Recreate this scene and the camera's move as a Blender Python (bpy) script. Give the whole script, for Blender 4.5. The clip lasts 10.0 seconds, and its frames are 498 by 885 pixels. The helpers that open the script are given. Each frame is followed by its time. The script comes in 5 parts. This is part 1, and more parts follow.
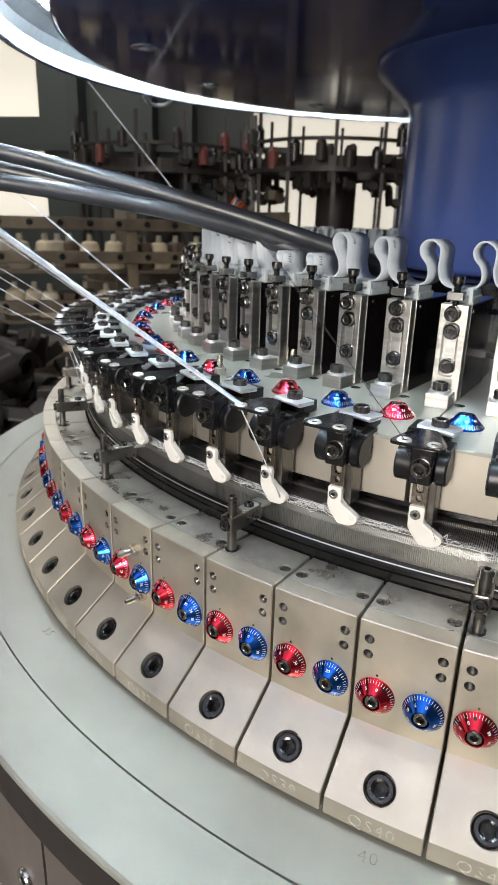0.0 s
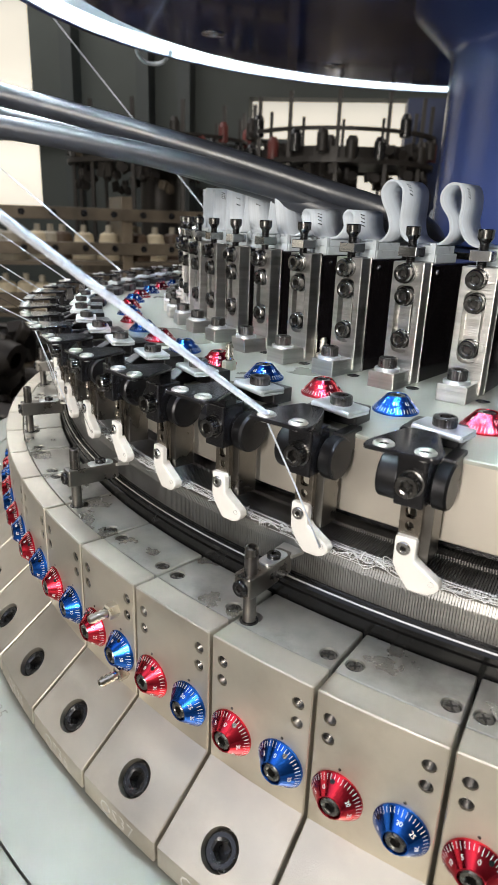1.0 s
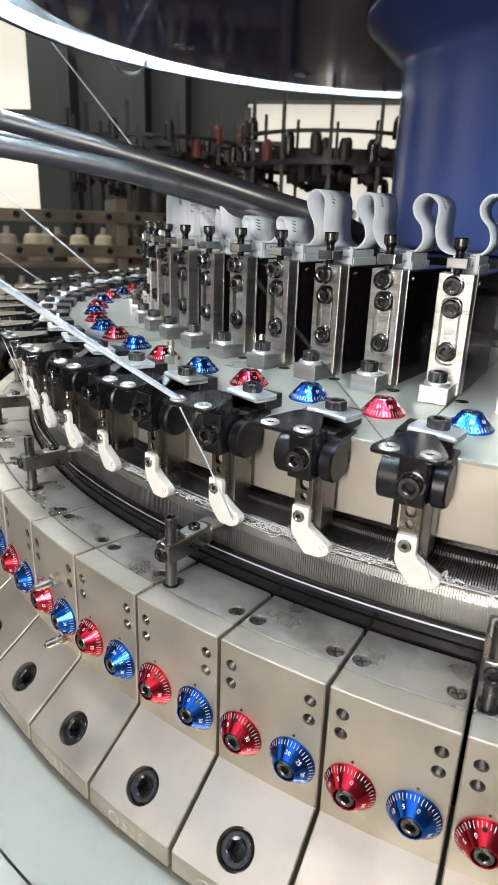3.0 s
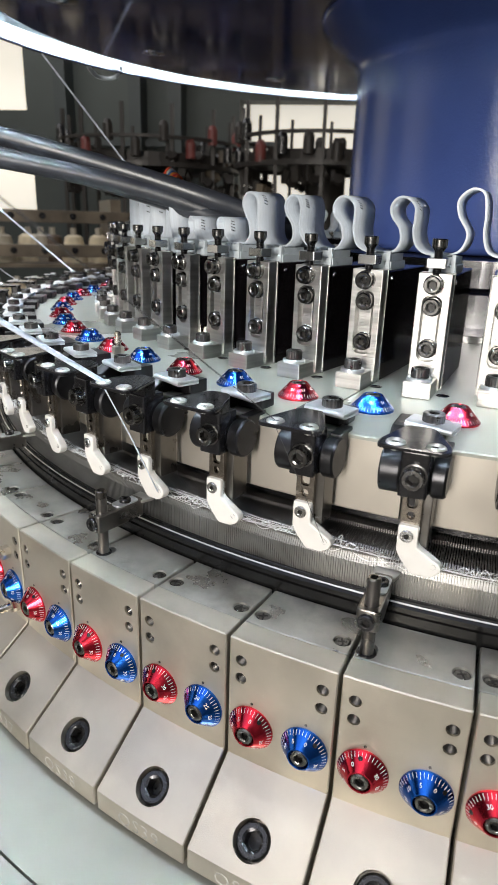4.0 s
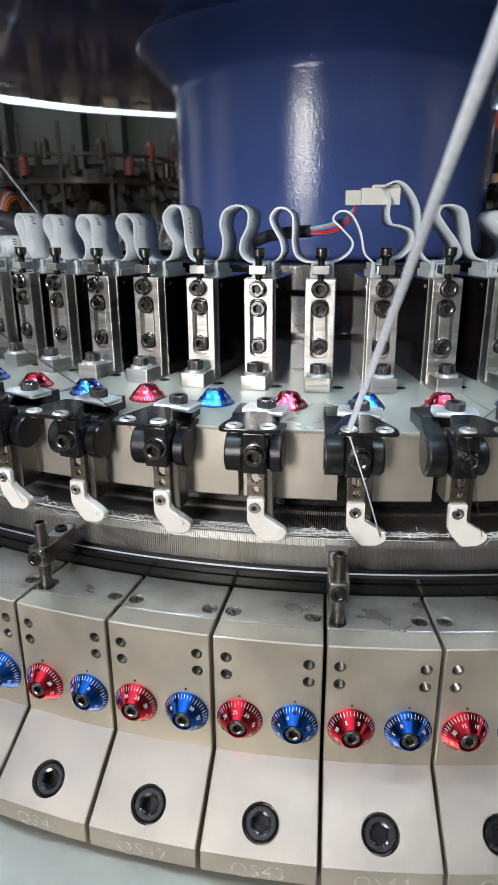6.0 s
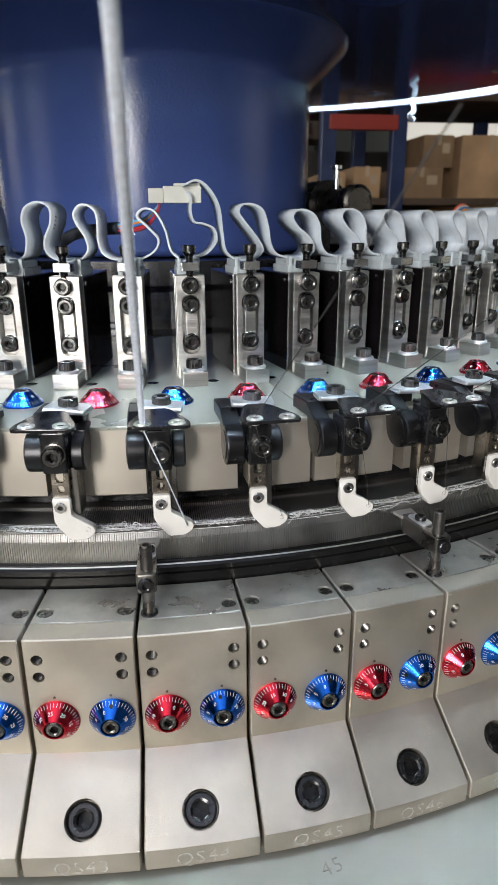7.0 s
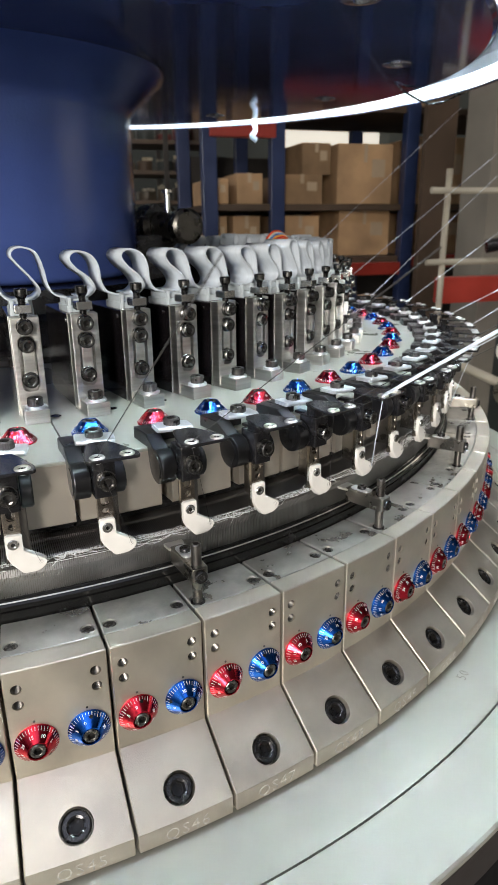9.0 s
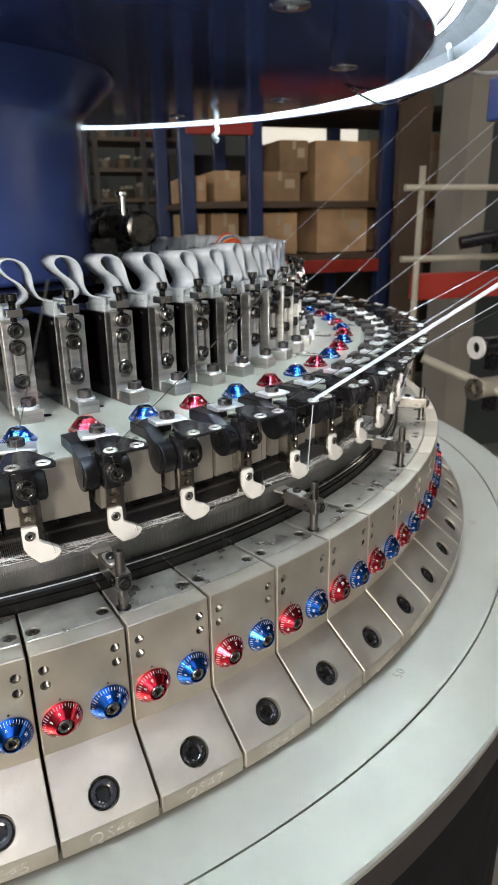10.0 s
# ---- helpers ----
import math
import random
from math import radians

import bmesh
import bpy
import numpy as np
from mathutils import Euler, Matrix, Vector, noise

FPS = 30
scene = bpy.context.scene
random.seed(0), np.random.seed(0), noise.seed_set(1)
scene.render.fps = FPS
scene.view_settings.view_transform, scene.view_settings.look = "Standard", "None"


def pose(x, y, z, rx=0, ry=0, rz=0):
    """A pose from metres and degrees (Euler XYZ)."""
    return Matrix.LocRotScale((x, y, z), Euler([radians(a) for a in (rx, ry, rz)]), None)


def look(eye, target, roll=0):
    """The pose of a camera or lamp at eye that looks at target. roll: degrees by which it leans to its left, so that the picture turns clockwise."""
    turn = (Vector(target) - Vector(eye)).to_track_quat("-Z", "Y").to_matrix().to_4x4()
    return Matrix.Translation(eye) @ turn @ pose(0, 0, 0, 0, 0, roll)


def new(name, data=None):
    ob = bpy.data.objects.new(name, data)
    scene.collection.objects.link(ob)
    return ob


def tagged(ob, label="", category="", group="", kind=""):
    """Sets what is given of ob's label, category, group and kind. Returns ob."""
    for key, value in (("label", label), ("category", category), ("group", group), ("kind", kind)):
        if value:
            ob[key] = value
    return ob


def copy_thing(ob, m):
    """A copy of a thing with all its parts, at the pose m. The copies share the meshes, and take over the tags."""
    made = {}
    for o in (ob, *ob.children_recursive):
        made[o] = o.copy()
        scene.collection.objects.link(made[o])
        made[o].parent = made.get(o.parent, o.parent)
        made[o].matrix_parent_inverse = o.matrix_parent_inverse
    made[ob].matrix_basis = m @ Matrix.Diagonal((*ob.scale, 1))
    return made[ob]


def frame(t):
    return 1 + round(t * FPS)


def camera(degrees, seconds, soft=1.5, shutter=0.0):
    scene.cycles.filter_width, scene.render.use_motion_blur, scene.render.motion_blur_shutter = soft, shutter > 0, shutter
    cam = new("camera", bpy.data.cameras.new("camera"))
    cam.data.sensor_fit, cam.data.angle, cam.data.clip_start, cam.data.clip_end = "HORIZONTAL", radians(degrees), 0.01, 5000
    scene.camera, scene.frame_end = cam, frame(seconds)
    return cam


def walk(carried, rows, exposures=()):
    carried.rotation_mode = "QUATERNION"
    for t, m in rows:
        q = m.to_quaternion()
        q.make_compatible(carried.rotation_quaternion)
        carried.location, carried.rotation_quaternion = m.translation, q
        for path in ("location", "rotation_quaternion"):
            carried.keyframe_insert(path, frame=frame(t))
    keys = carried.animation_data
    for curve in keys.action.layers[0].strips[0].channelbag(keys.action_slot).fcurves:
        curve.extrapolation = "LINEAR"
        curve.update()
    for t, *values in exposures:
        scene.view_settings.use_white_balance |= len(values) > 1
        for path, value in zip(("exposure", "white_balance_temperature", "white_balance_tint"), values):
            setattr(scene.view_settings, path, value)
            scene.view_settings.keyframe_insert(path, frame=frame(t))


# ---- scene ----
cam = camera(42.6, 10.0, soft=1.0)
PATH = [
    (0.0, -0.1859, -0.6771, 1.2908, 70.88, -1.55, 9.07),
    (0.5, -0.2075, -0.6187, 1.2765, 70.68, -1.97, 8.66),
    (1.0, -0.2107, -0.5847, 1.2681, 70.54, -1.99, 8.82),
    (1.5, -0.2084, -0.5796, 1.2667, 70.70, -2.07, 8.91),
    (2.0, -0.1993, -0.5860, 1.2660, 70.59, -2.05, 8.80),
    (3.5, -0.1609, -0.6190, 1.2734, 70.70, -1.69, 8.73),
    (4.0, -0.1408, -0.6287, 1.2725, 70.68, -1.67, 8.65),
    (4.5, -0.1140, -0.6401, 1.2752, 70.75, -1.62, 8.65),
    (5.0, -0.0837, -0.6538, 1.2793, 70.58, -1.22, 8.48),
    (5.2, -0.0714, -0.6564, 1.2776, 70.61, -0.66, 8.24),
    (6.3, -0.0104, -0.6723, 1.2747, 71.89, 0.72, 1.92),
    (6.5, -0.0090, -0.6733, 1.2766, 71.42, 0.16, -1.40),
    (7.0, 0.0073, -0.6749, 1.2760, 71.17, 0.18, -6.95),
    (7.5, 0.0227, -0.6778, 1.2785, 71.19, 0.44, -12.45),
    (8.0, 0.0340, -0.6801, 1.2840, 71.05, 0.44, -15.05),
    (8.5, 0.0538, -0.6850, 1.2911, 71.13, 0.45, -15.28),
    (9.0, 0.0697, -0.6940, 1.2952, 71.32, 0.52, -15.74),
    (9.5, 0.0881, -0.6992, 1.2988, 71.10, 1.06, -16.13),
    (10.0, 0.0966, -0.7036, 1.2999, 71.04, 0.84, -17.20),
]
cam.data.dof.use_dof, cam.data.dof.focus_distance, cam.data.dof.aperture_fstop = True, 0.28, 38.0
walk(cam, [(t, pose(*p)) for t, *p in PATH],
     exposures=((0.0, 0.58, 6500, 10), (1.5, 0.72, 6500, 10), (3.5, 0.66, 6400, 10), (5.0, 0.58, 6300, 10), (6.5, 0.48, 6150, 10), (7.2, 0.55, 6200, 10), (8.2, 0.73, 6400, 10), (10.0, 0.83, 6500, 10)))

# ---------------------------------------------------------------- light
world = bpy.data.worlds.new("world")
scene.world = world
world.use_nodes = True
wn = world.node_tree.nodes
sky = wn.new("ShaderNodeTexSky")
sky.sky_type, sky.sun_disc = "NISHITA", False
sky.sun_elevation, sky.sun_rotation = radians(40), radians(200)
wn["Background"].inputs[1].default_value = 0.12
world.node_tree.links.new(sky.outputs[0], wn["Background"].inputs[0])


def area_lamp(name, m, w, h, watts, colour):
    lamp = bpy.data.lights.new(name, "AREA")
    lamp.shape, lamp.size, lamp.size_y, lamp.energy, lamp.color = "RECTANGLE", w, h, watts, colour
    ob = new(name, lamp)
    ob.matrix_world = m
    return ob


# ---------------------------------------------------------------- materials
def node_mat(name):
    m = bpy.data.materials.new(name)
    m.use_nodes = True
    return m, m.node_tree.nodes, m.node_tree.links, m.node_tree.nodes["Principled BSDF"]


def surface(name, colour, rough=0.4, metal=0.0, scale=60.0, vary=0.15, rvary=0.1, bump=0.0, bscale=600.0,
            stretch=(1, 1, 1), coat=0.0, tint=None, stain=0.0, stain_colour=(0.05, 0.045, 0.04), per_object=0.06, spec=0.5):
    """A surface with grain and stains at two scales, in object space (metres)."""
    m, n, l, b = node_mat(name)
    tc = n.new("ShaderNodeTexCoord")
    info = n.new("ShaderNodeObjectInfo")
    off = n.new("ShaderNodeVectorMath")
    off.operation = "MULTIPLY_ADD"
    off.inputs[1].default_value = stretch
    l.new(tc.outputs["Object"], off.inputs[0])
    sh = n.new("ShaderNodeVectorMath")
    sh.operation = "SCALE"
    sh.inputs[0].default_value = (3.1, 1.7, 2.3)
    l.new(info.outputs["Random"], sh.inputs["Scale"])
    l.new(sh.outputs[0], off.inputs[2])
    big = n.new("ShaderNodeTexNoise")
    big.inputs["Scale"].default_value, big.inputs["Detail"].default_value = scale, 5
    l.new(off.outputs[0], big.inputs["Vector"])
    fine = n.new("ShaderNodeTexNoise")
    fine.inputs["Scale"].default_value, fine.inputs["Detail"].default_value = bscale, 3
    l.new(off.outputs[0], fine.inputs["Vector"])
    lo = [max(0, c * (1 - vary)) for c in colour]
    hi = [min(1, c * (1 + vary * 0.6)) for c in (tint or colour)]
    ramp = n.new("ShaderNodeMix")
    ramp.data_type = "RGBA"
    ramp.inputs["A"].default_value, ramp.inputs["B"].default_value = (*lo, 1), (*hi, 1)
    mr = n.new("ShaderNodeMapRange")
    mr.inputs["From Min"].default_value, mr.inputs["From Max"].default_value = 0.3, 0.7
    l.new(big.outputs["Fac"], mr.inputs["Value"])
    l.new(mr.outputs[0], ramp.inputs["Factor"])
    col = ramp.outputs["Result"]
    if stain:
        st = n.new("ShaderNodeTexNoise")
        st.inputs["Scale"].default_value, st.inputs["Detail"].default_value = scale * 0.45, 6
        st.inputs["Roughness"].default_value = 0.65
        l.new(off.outputs[0], st.inputs["Vector"])
        sr = n.new("ShaderNodeMapRange")
        sr.inputs["From Min"].default_value, sr.inputs["From Max"].default_value = 0.52, 0.75
        sr.inputs["To Max"].default_value = stain
        l.new(st.outputs["Fac"], sr.inputs["Value"])
        mx = n.new("ShaderNodeMix")
        mx.data_type = "RGBA"
        mx.inputs["B"].default_value = (*stain_colour, 1)
        l.new(col, mx.inputs["A"])
        l.new(sr.outputs[0], mx.inputs["Factor"])
        col = mx.outputs["Result"]
    if per_object:
        hs = n.new("ShaderNodeHueSaturation")
        pr = n.new("ShaderNodeMapRange")
        pr.inputs["To Min"].default_value, pr.inputs["To Max"].default_value = 1 - per_object, 1 + per_object
        l.new(info.outputs["Random"], pr.inputs["Value"])
        l.new(pr.outputs[0], hs.inputs["Value"])
        l.new(col, hs.inputs["Color"])
        col = hs.outputs["Color"]
    l.new(col, b.inputs["Base Color"])
    rr = n.new("ShaderNodeMapRange")
    rr.inputs["From Min"].default_value, rr.inputs["From Max"].default_value = 0.3, 0.7
    rr.inputs["To Min"].default_value, rr.inputs["To Max"].default_value = max(0.02, rough - rvary), min(1, rough + rvary)
    l.new(big.outputs["Fac"], rr.inputs["Value"])
    l.new(rr.outputs[0], b.inputs["Roughness"])
    b.inputs["Metallic"].default_value = metal
    b.inputs["Specular IOR Level"].default_value = spec
    if coat:
        b.inputs["Coat Weight"].default_value, b.inputs["Coat Roughness"].default_value = coat, 0.08
    if bump:
        bp = n.new("ShaderNodeBump")
        bp.inputs["Strength"].default_value, bp.inputs["Distance"].default_value = bump, 0.0004
        l.new(fine.outputs["Fac"], bp.inputs["Height"])
        l.new(bp.outputs[0], b.inputs["Normal"])
    return m


def glow(name, colour, strength):
    m, n, l, b = node_mat(name)
    b.inputs["Base Color"].default_value = (*colour, 1)
    b.inputs["Emission Color"].default_value = (*colour, 1)
    b.inputs["Emission Strength"].default_value = strength
    return m


NICKEL = surface("satin_nickel", (0.58, 0.535, 0.452), 0.40, 0.84, 45, 0.12, 0.08, 0.14, 2500, (1, 1, 1), stain=0.40, stain_colour=(0.33, 0.28, 0.225))
NICKEL_TOP = surface("worn_nickel_top", (0.47, 0.455, 0.41), 0.34, 0.75, 60, 0.30, 0.12, 0.15, 1800, stain=0.75, stain_colour=(0.20, 0.185, 0.16))
STEEL = surface("brushed_steel", (0.66, 0.65, 0.62), 0.36, 0.9, 60, 0.08, 0.06, 0.08, 900, (0.15, 1, 6), stain=0.2, stain_colour=(0.25, 0.22, 0.18))
DARK_STEEL = surface("dark_oiled_steel", (0.20, 0.19, 0.18), 0.30, 1.0, 80, 0.25, 0.1, 0.1, 1500)
BRIGHT_STEEL = surface("bright_steel", (0.70, 0.70, 0.69), 0.22, 1.0, 60, 0.1, 0.08)
ARM_STEEL = surface("arm_steel", (0.22, 0.21, 0.195), 0.3, 1.0, 90, 0.2, 0.08)
ZINC = surface("zinc_plate", (0.80, 0.83, 0.86), 0.42, 0.9, 120, 0.15, 0.1, 0.15, 1500)
BLACK_OXIDE = surface("black_oxide", (0.060, 0.060, 0.063), 0.22, 0.9, 300, 0.2, 0.1, 0.1, 3000)
BLACK_PAINT = surface("black_satin_enamel", (0.008, 0.008, 0.0095), 0.25, 0.0, 150, 0.2, 0.06, 0.06, 2200, spec=0.5)
BLACK_GLOSS = surface("black_gloss_plastic", (0.007, 0.006, 0.007), 0.14, 0.0, 60, 0.2, 0.05, spec=0.3)
BLACK_RING = surface("black_oiled_ring", (0.012, 0.012, 0.012), 0.20, 0.4, 90, 0.3, 0.1)
DIAL_PLATE = surface("grey_green_plate", (0.37, 0.38, 0.33), 0.30, 0.35, 14, 0.10, 0.05, 0.08, 1800)
BASE_PLATE = surface("pale_grey_plate", (0.30, 0.30, 0.262), 0.46, 0.35, 18, 0.06, 0.06, 0.06, 1500, stain=0.15, stain_colour=(0.38, 0.38, 0.34))
SCRATCH = surface("scratched_plate", (0.24, 0.22, 0.19), 0.6, 0.2, 300, 0.4)
# Near-black for the stand, in place of the shade under the rim.
VOID_BLACK = surface("black_void_stand", (0.008, 0.008, 0.009), 0.7, 0.0, 25, 0.25, spec=0.15)
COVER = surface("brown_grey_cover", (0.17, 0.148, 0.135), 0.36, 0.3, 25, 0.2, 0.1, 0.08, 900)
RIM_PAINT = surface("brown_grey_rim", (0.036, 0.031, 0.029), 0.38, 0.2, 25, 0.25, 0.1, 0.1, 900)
RED_ANOD = surface("red_anodised", (0.62, 0.030, 0.055), 0.20, 1.0, 200, 0.1, 0.06)
BLUE_ANOD = surface("blue_anodised", (0.018, 0.12, 0.54), 0.20, 1.0, 200, 0.1, 0.06)
MARK_WHITE = surface("white_marking", (0.75, 0.75, 0.75), 0.5, 0.0, 400, 0.1)
CERAMIC = surface("white_ceramic", (0.76, 0.745, 0.71), 0.35, 0.0, 120, 0.05, 0.06)
RIBBON = surface("grey_ribbon", (0.58, 0.64, 0.71), 0.36, 0.0, 150, 0.10, 0.05, 0.5, 500, (0.02, 6, 0.02), per_object=0.10)
CONNECTOR = surface("pale_connector_plastic", (0.52, 0.58, 0.62), 0.35, 0.0, 200, 0.08)
BLUE_PAINT = surface("blue_enamel", (0.058, 0.096, 0.30), 0.09, 0.0, 12, 0.12, 0.03, 0.5, 600, spec=0.38)
NAVY_DISC = surface("dark_blue_gloss_disc", (0.060, 0.085, 0.22), 0.07, 0.0, 9, 0.25, 0.03, 0.05, 220, spec=0.6)
REFLECTOR = surface("grey_reflector", (0.075, 0.08, 0.085), 0.40, 0.3, 25, 0.10)
CLEAR_LIP = surface("white_acrylic_lip", (0.32, 0.34, 0.35), 0.3, 0.0, 40, 0.06)
LOBE_BLACK = surface("black_satin_metal", (0.040, 0.040, 0.043), 0.33, 0.9, 120, 0.2, 0.07, 0.08, 2200)
RUBBER = surface("black_cable_rubber", (0.034, 0.038, 0.048), 0.36, 0.0, 60, 0.2, 0.08, 0.2, 500)
YARN = surface("white_yarn", (0.66, 0.71, 0.80), 0.8, 0.0, 900, 0.2, 0.05)
YARN_DARK = surface("dark_yarn", (0.05, 0.05, 0.05), 0.8, 0.0, 900, 0.2, 0.05)
BRASS = surface("pale_brass", (0.64, 0.60, 0.52), 0.3, 1.0, 100, 0.15)
# Black for bolt and screw recesses, in place of their shade.
RECESS_SHADE = surface("black_recess_shade", (0.012, 0.011, 0.010), 0.35, 0.0, 500, 0.4, 0.15)
LED_BEAD = glow("led_bead", (0.78, 0.91, 1.0), 215.0)

# ---------------------------------------------------------------- mesh helpers (millimetres in, metres out)
Z0 = 1.10          # height of the dial row over the floor
COUNT = 72         # divisions round the machine
STEP = 360.0 / COUNT


def place(k, r, z):
    """The pose at division k, radius r and height z (mm): x along the ring, y to the axis, z up."""
    return pose(0, 0, 0, 0, 0, (k - 44) * STEP) @ pose(0, -r / 1000, Z0 + z / 1000)


def thing(name, label, category, group="", m=None):
    ob = new(name)
    ob.empty_display_size = 0.01
    tagged(ob, label, category, group)
    if m is not None:
        ob.matrix_basis = m
    return ob


def mesh_of(bm, name, material, scale=0.001, keep=False):
    if scale != 1:
        bmesh.ops.scale(bm, vec=(scale,) * 3, verts=bm.verts)
    bmesh.ops.recalc_face_normals(bm, faces=bm.faces)
    shaded = any(f.material_index for f in bm.faces)
    me = bpy.data.meshes.new(name)
    bm.to_mesh(me)
    bm.free()
    me.materials.append(material)
    if shaded:
        me.materials.append(RECESS_SHADE)
    return me


def part(name, bm, material, parent=None, label="", scale=0.001, m=None):
    ob = new(name, mesh_of(bm, name, material, scale))
    ob.parent = parent
    if m is not None:
        ob.matrix_basis = m
    if label:
        ob["label"] = label
    return ob


def box(bm, x0, x1, y0, y1, z0, z1, bevel=0.0, m=None):
    t = bmesh.new()
    bmesh.ops.create_cube(t, size=1)
    for v in t.verts:
        v.co = Vector(((x0 + x1) / 2 + v.co.x * (x1 - x0), (y0 + y1) / 2 + v.co.y * (y1 - y0), (z0 + z1) / 2 + v.co.z * (z1 - z0)))
    if bevel:
        bmesh.ops.bevel(t, geom=t.edges[:], offset=bevel, segments=2, affect="EDGES", profile=0.6)
    join(bm, t, m)


def join(bm, t, m=None):
    if m is not None:
        t.transform(m)
    made = {v: bm.verts.new(v.co) for v in t.verts}
    for f in t.faces:
        g = bm.faces.new([made[v] for v in f.verts])
        g.smooth, g.material_index = f.smooth, f.material_index
    for e in t.edges:
        if not e.smooth:
            bm.edges.get([made[v] for v in e.verts]).smooth = False
    t.free()


def lathe(bm, profile, n=24, m=None, smooth=True):
    """Turns (r, z) pairs about z; r of 0 closes the end. Edges between the steps stay sharp."""
    t = bmesh.new()

    def ring(r, z):
        if r <= 0:
            return [t.verts.new((0, 0, z))]
        return [t.verts.new((r * math.cos(2 * math.pi * i / n), r * math.sin(2 * math.pi * i / n), z)) for i in range(n)]
    rings = [ring(*p) for p in profile]
    for a, b in zip(rings, rings[1:]):
        for i in range(n):
            j = (i + 1) % n
            vs = [a[0] if len(a) == 1 else a[i], a[0] if len(a) == 1 else a[j], b[0] if len(b) == 1 else b[j], b[0] if len(b) == 1 else b[i]]
            vs = list(dict.fromkeys(vs))
            if len(vs) > 2:
                t.faces.new(vs).smooth = smooth and len(vs) == 4
    for o, p, q, rg in zip(profile, profile[1:], profile[2:], rings[1:]):
        turn_by = Vector((p[0] - o[0], p[1] - o[1])).angle(Vector((q[0] - p[0], q[1] - p[1])), 0)
        if turn_by > 0.4 and len(rg) > 1:
            for i in range(n):
                t.edges.get((rg[i], rg[(i + 1) % n])).smooth = False
    join(bm, t, m)


def ring_solid(bm, profile, n=288):
    """Turns a closed (r, z) outline about the axis."""
    t = bmesh.new()
    rings = [[t.verts.new((r * math.cos(2 * math.pi * i / n), r * math.sin(2 * math.pi * i / n), z)) for i in range(n)] for r, z in profile]
    rings.append(rings[0])
    for a, b in zip(rings, rings[1:]):
        for i in range(n):
            j = (i + 1) % n
            t.faces.new((a[i], a[j], b[j], b[i]))
    join(bm, t)


def arc_solid(bm, profile, half, n, r0, z0, start=None):
    """A closed (r, z) outline swept by +-half degrees, in the frame that stands at (r0, z0)."""
    t = bmesh.new()
    rows = []
    for i in range(n + 1):
        a = radians(-half + 2 * half * i / n)
        rows.append([t.verts.new((r * math.sin(a), r0 - r * math.cos(a), z - z0)) for r, z in profile])
    k = len(profile)
    for a, b in zip(rows, rows[1:]):
        for i in range(k):
            t.faces.new((a[i], a[(i + 1) % k], b[(i + 1) % k], b[i]))
    t.faces.new(rows[0][::-1])
    t.faces.new(rows[-1])
    return t if bm is None else join(bm, t)


def prism(bm, outline, z0, z1, m=None, bevel=0.0):
    t = bmesh.new()
    lo = [t.verts.new((x, y, z0)) for x, y in outline]
    hi = [t.verts.new((x, y, z1)) for x, y in outline]
    n = len(outline)
    for i in range(n):
        t.faces.new((lo[i], lo[(i + 1) % n], hi[(i + 1) % n], hi[i]))
    t.faces.new(lo[::-1])
    t.faces.new(hi)
    bmesh.ops.recalc_face_normals(t, faces=t.faces)
    if bevel:
        bmesh.ops.recalc_face_normals(t, faces=t.faces)
        bmesh.ops.bevel(t, geom=[e for e in t.edges if abs(e.verts[0].co.z - e.verts[1].co.z) < 1e-6], offset=bevel, segments=2, affect="EDGES", profile=0.6)
    for f in t.faces:
        f.smooth = abs(f.normal.z) < 0.999
    for e in t.edges:
        d = (e.verts[0].co - e.verts[1].co).normalized()
        e.smooth = len(e.link_faces) == 2 and abs(d.z) > 0.3 and e.calc_face_angle(3) < 0.5
    join(bm, t, m)


def rounded(points, radius, n=5):
    """Rounds the corners of an outline."""
    out = []
    for i, p in enumerate(points):
        a, b, c = Vector(points[i - 1]), Vector(p), Vector(points[(i + 1) % len(points)])
        ra = min(radius, (a - b).length * 0.45, (c - b).length * 0.45)
        s, e = b + (a - b).normalized() * ra, b + (c - b).normalized() * ra
        for j in range(n + 1):
            u = j / n
            q = s * (1 - u) ** 2 + b * 2 * u * (1 - u) + e * u * u
            out.append((q.x, q.y))
    return out


def spline(points, per=8):
    """A smooth line through the points."""
    ps = [Vector(p) for p in points]
    ps = [ps[0] * 2 - ps[1]] + ps + [ps[-1] * 2 - ps[-2]]
    out = []
    for i in range(1, len(ps) - 2):
        a, b, c, d = ps[i - 1:i + 3]
        for j in range(per):
            u = j / per
            out.append(0.5 * ((2 * b) + (c - a) * u + (2 * a - 5 * b + 4 * c - d) * u * u + (3 * b - a - 3 * c + d) * u ** 3))
    return out + [ps[-2]]


def tube(bm, points, r, n=8, cap=True):
    t = bmesh.new()
    ps = [Vector(p) for p in points]
    side = Vector((0.3, 0.2, 0.9))
    rings = []
    for i, p in enumerate(ps):
        d = (ps[min(i + 1, len(ps) - 1)] - ps[max(i - 1, 0)]).normalized()
        side = side - d * side.dot(d)
        if side.length < 1e-4:
            side = d.orthogonal()
        side.normalize()
        up = d.cross(side)
        rad = r(i / max(1, len(ps) - 1)) if callable(r) else r
        rings.append([t.verts.new(p + side * (rad * math.cos(2 * math.pi * j / n)) + up * (rad * math.sin(2 * math.pi * j / n))) for j in range(n)])
    for a, b in zip(rings, rings[1:]):
        for j in range(n):
            t.faces.new((a[j], a[(j + 1) % n], b[(j + 1) % n], b[j])).smooth = True
    if cap:
        t.faces.new(rings[0][::-1])
        t.faces.new(rings[-1])
    join(bm, t)


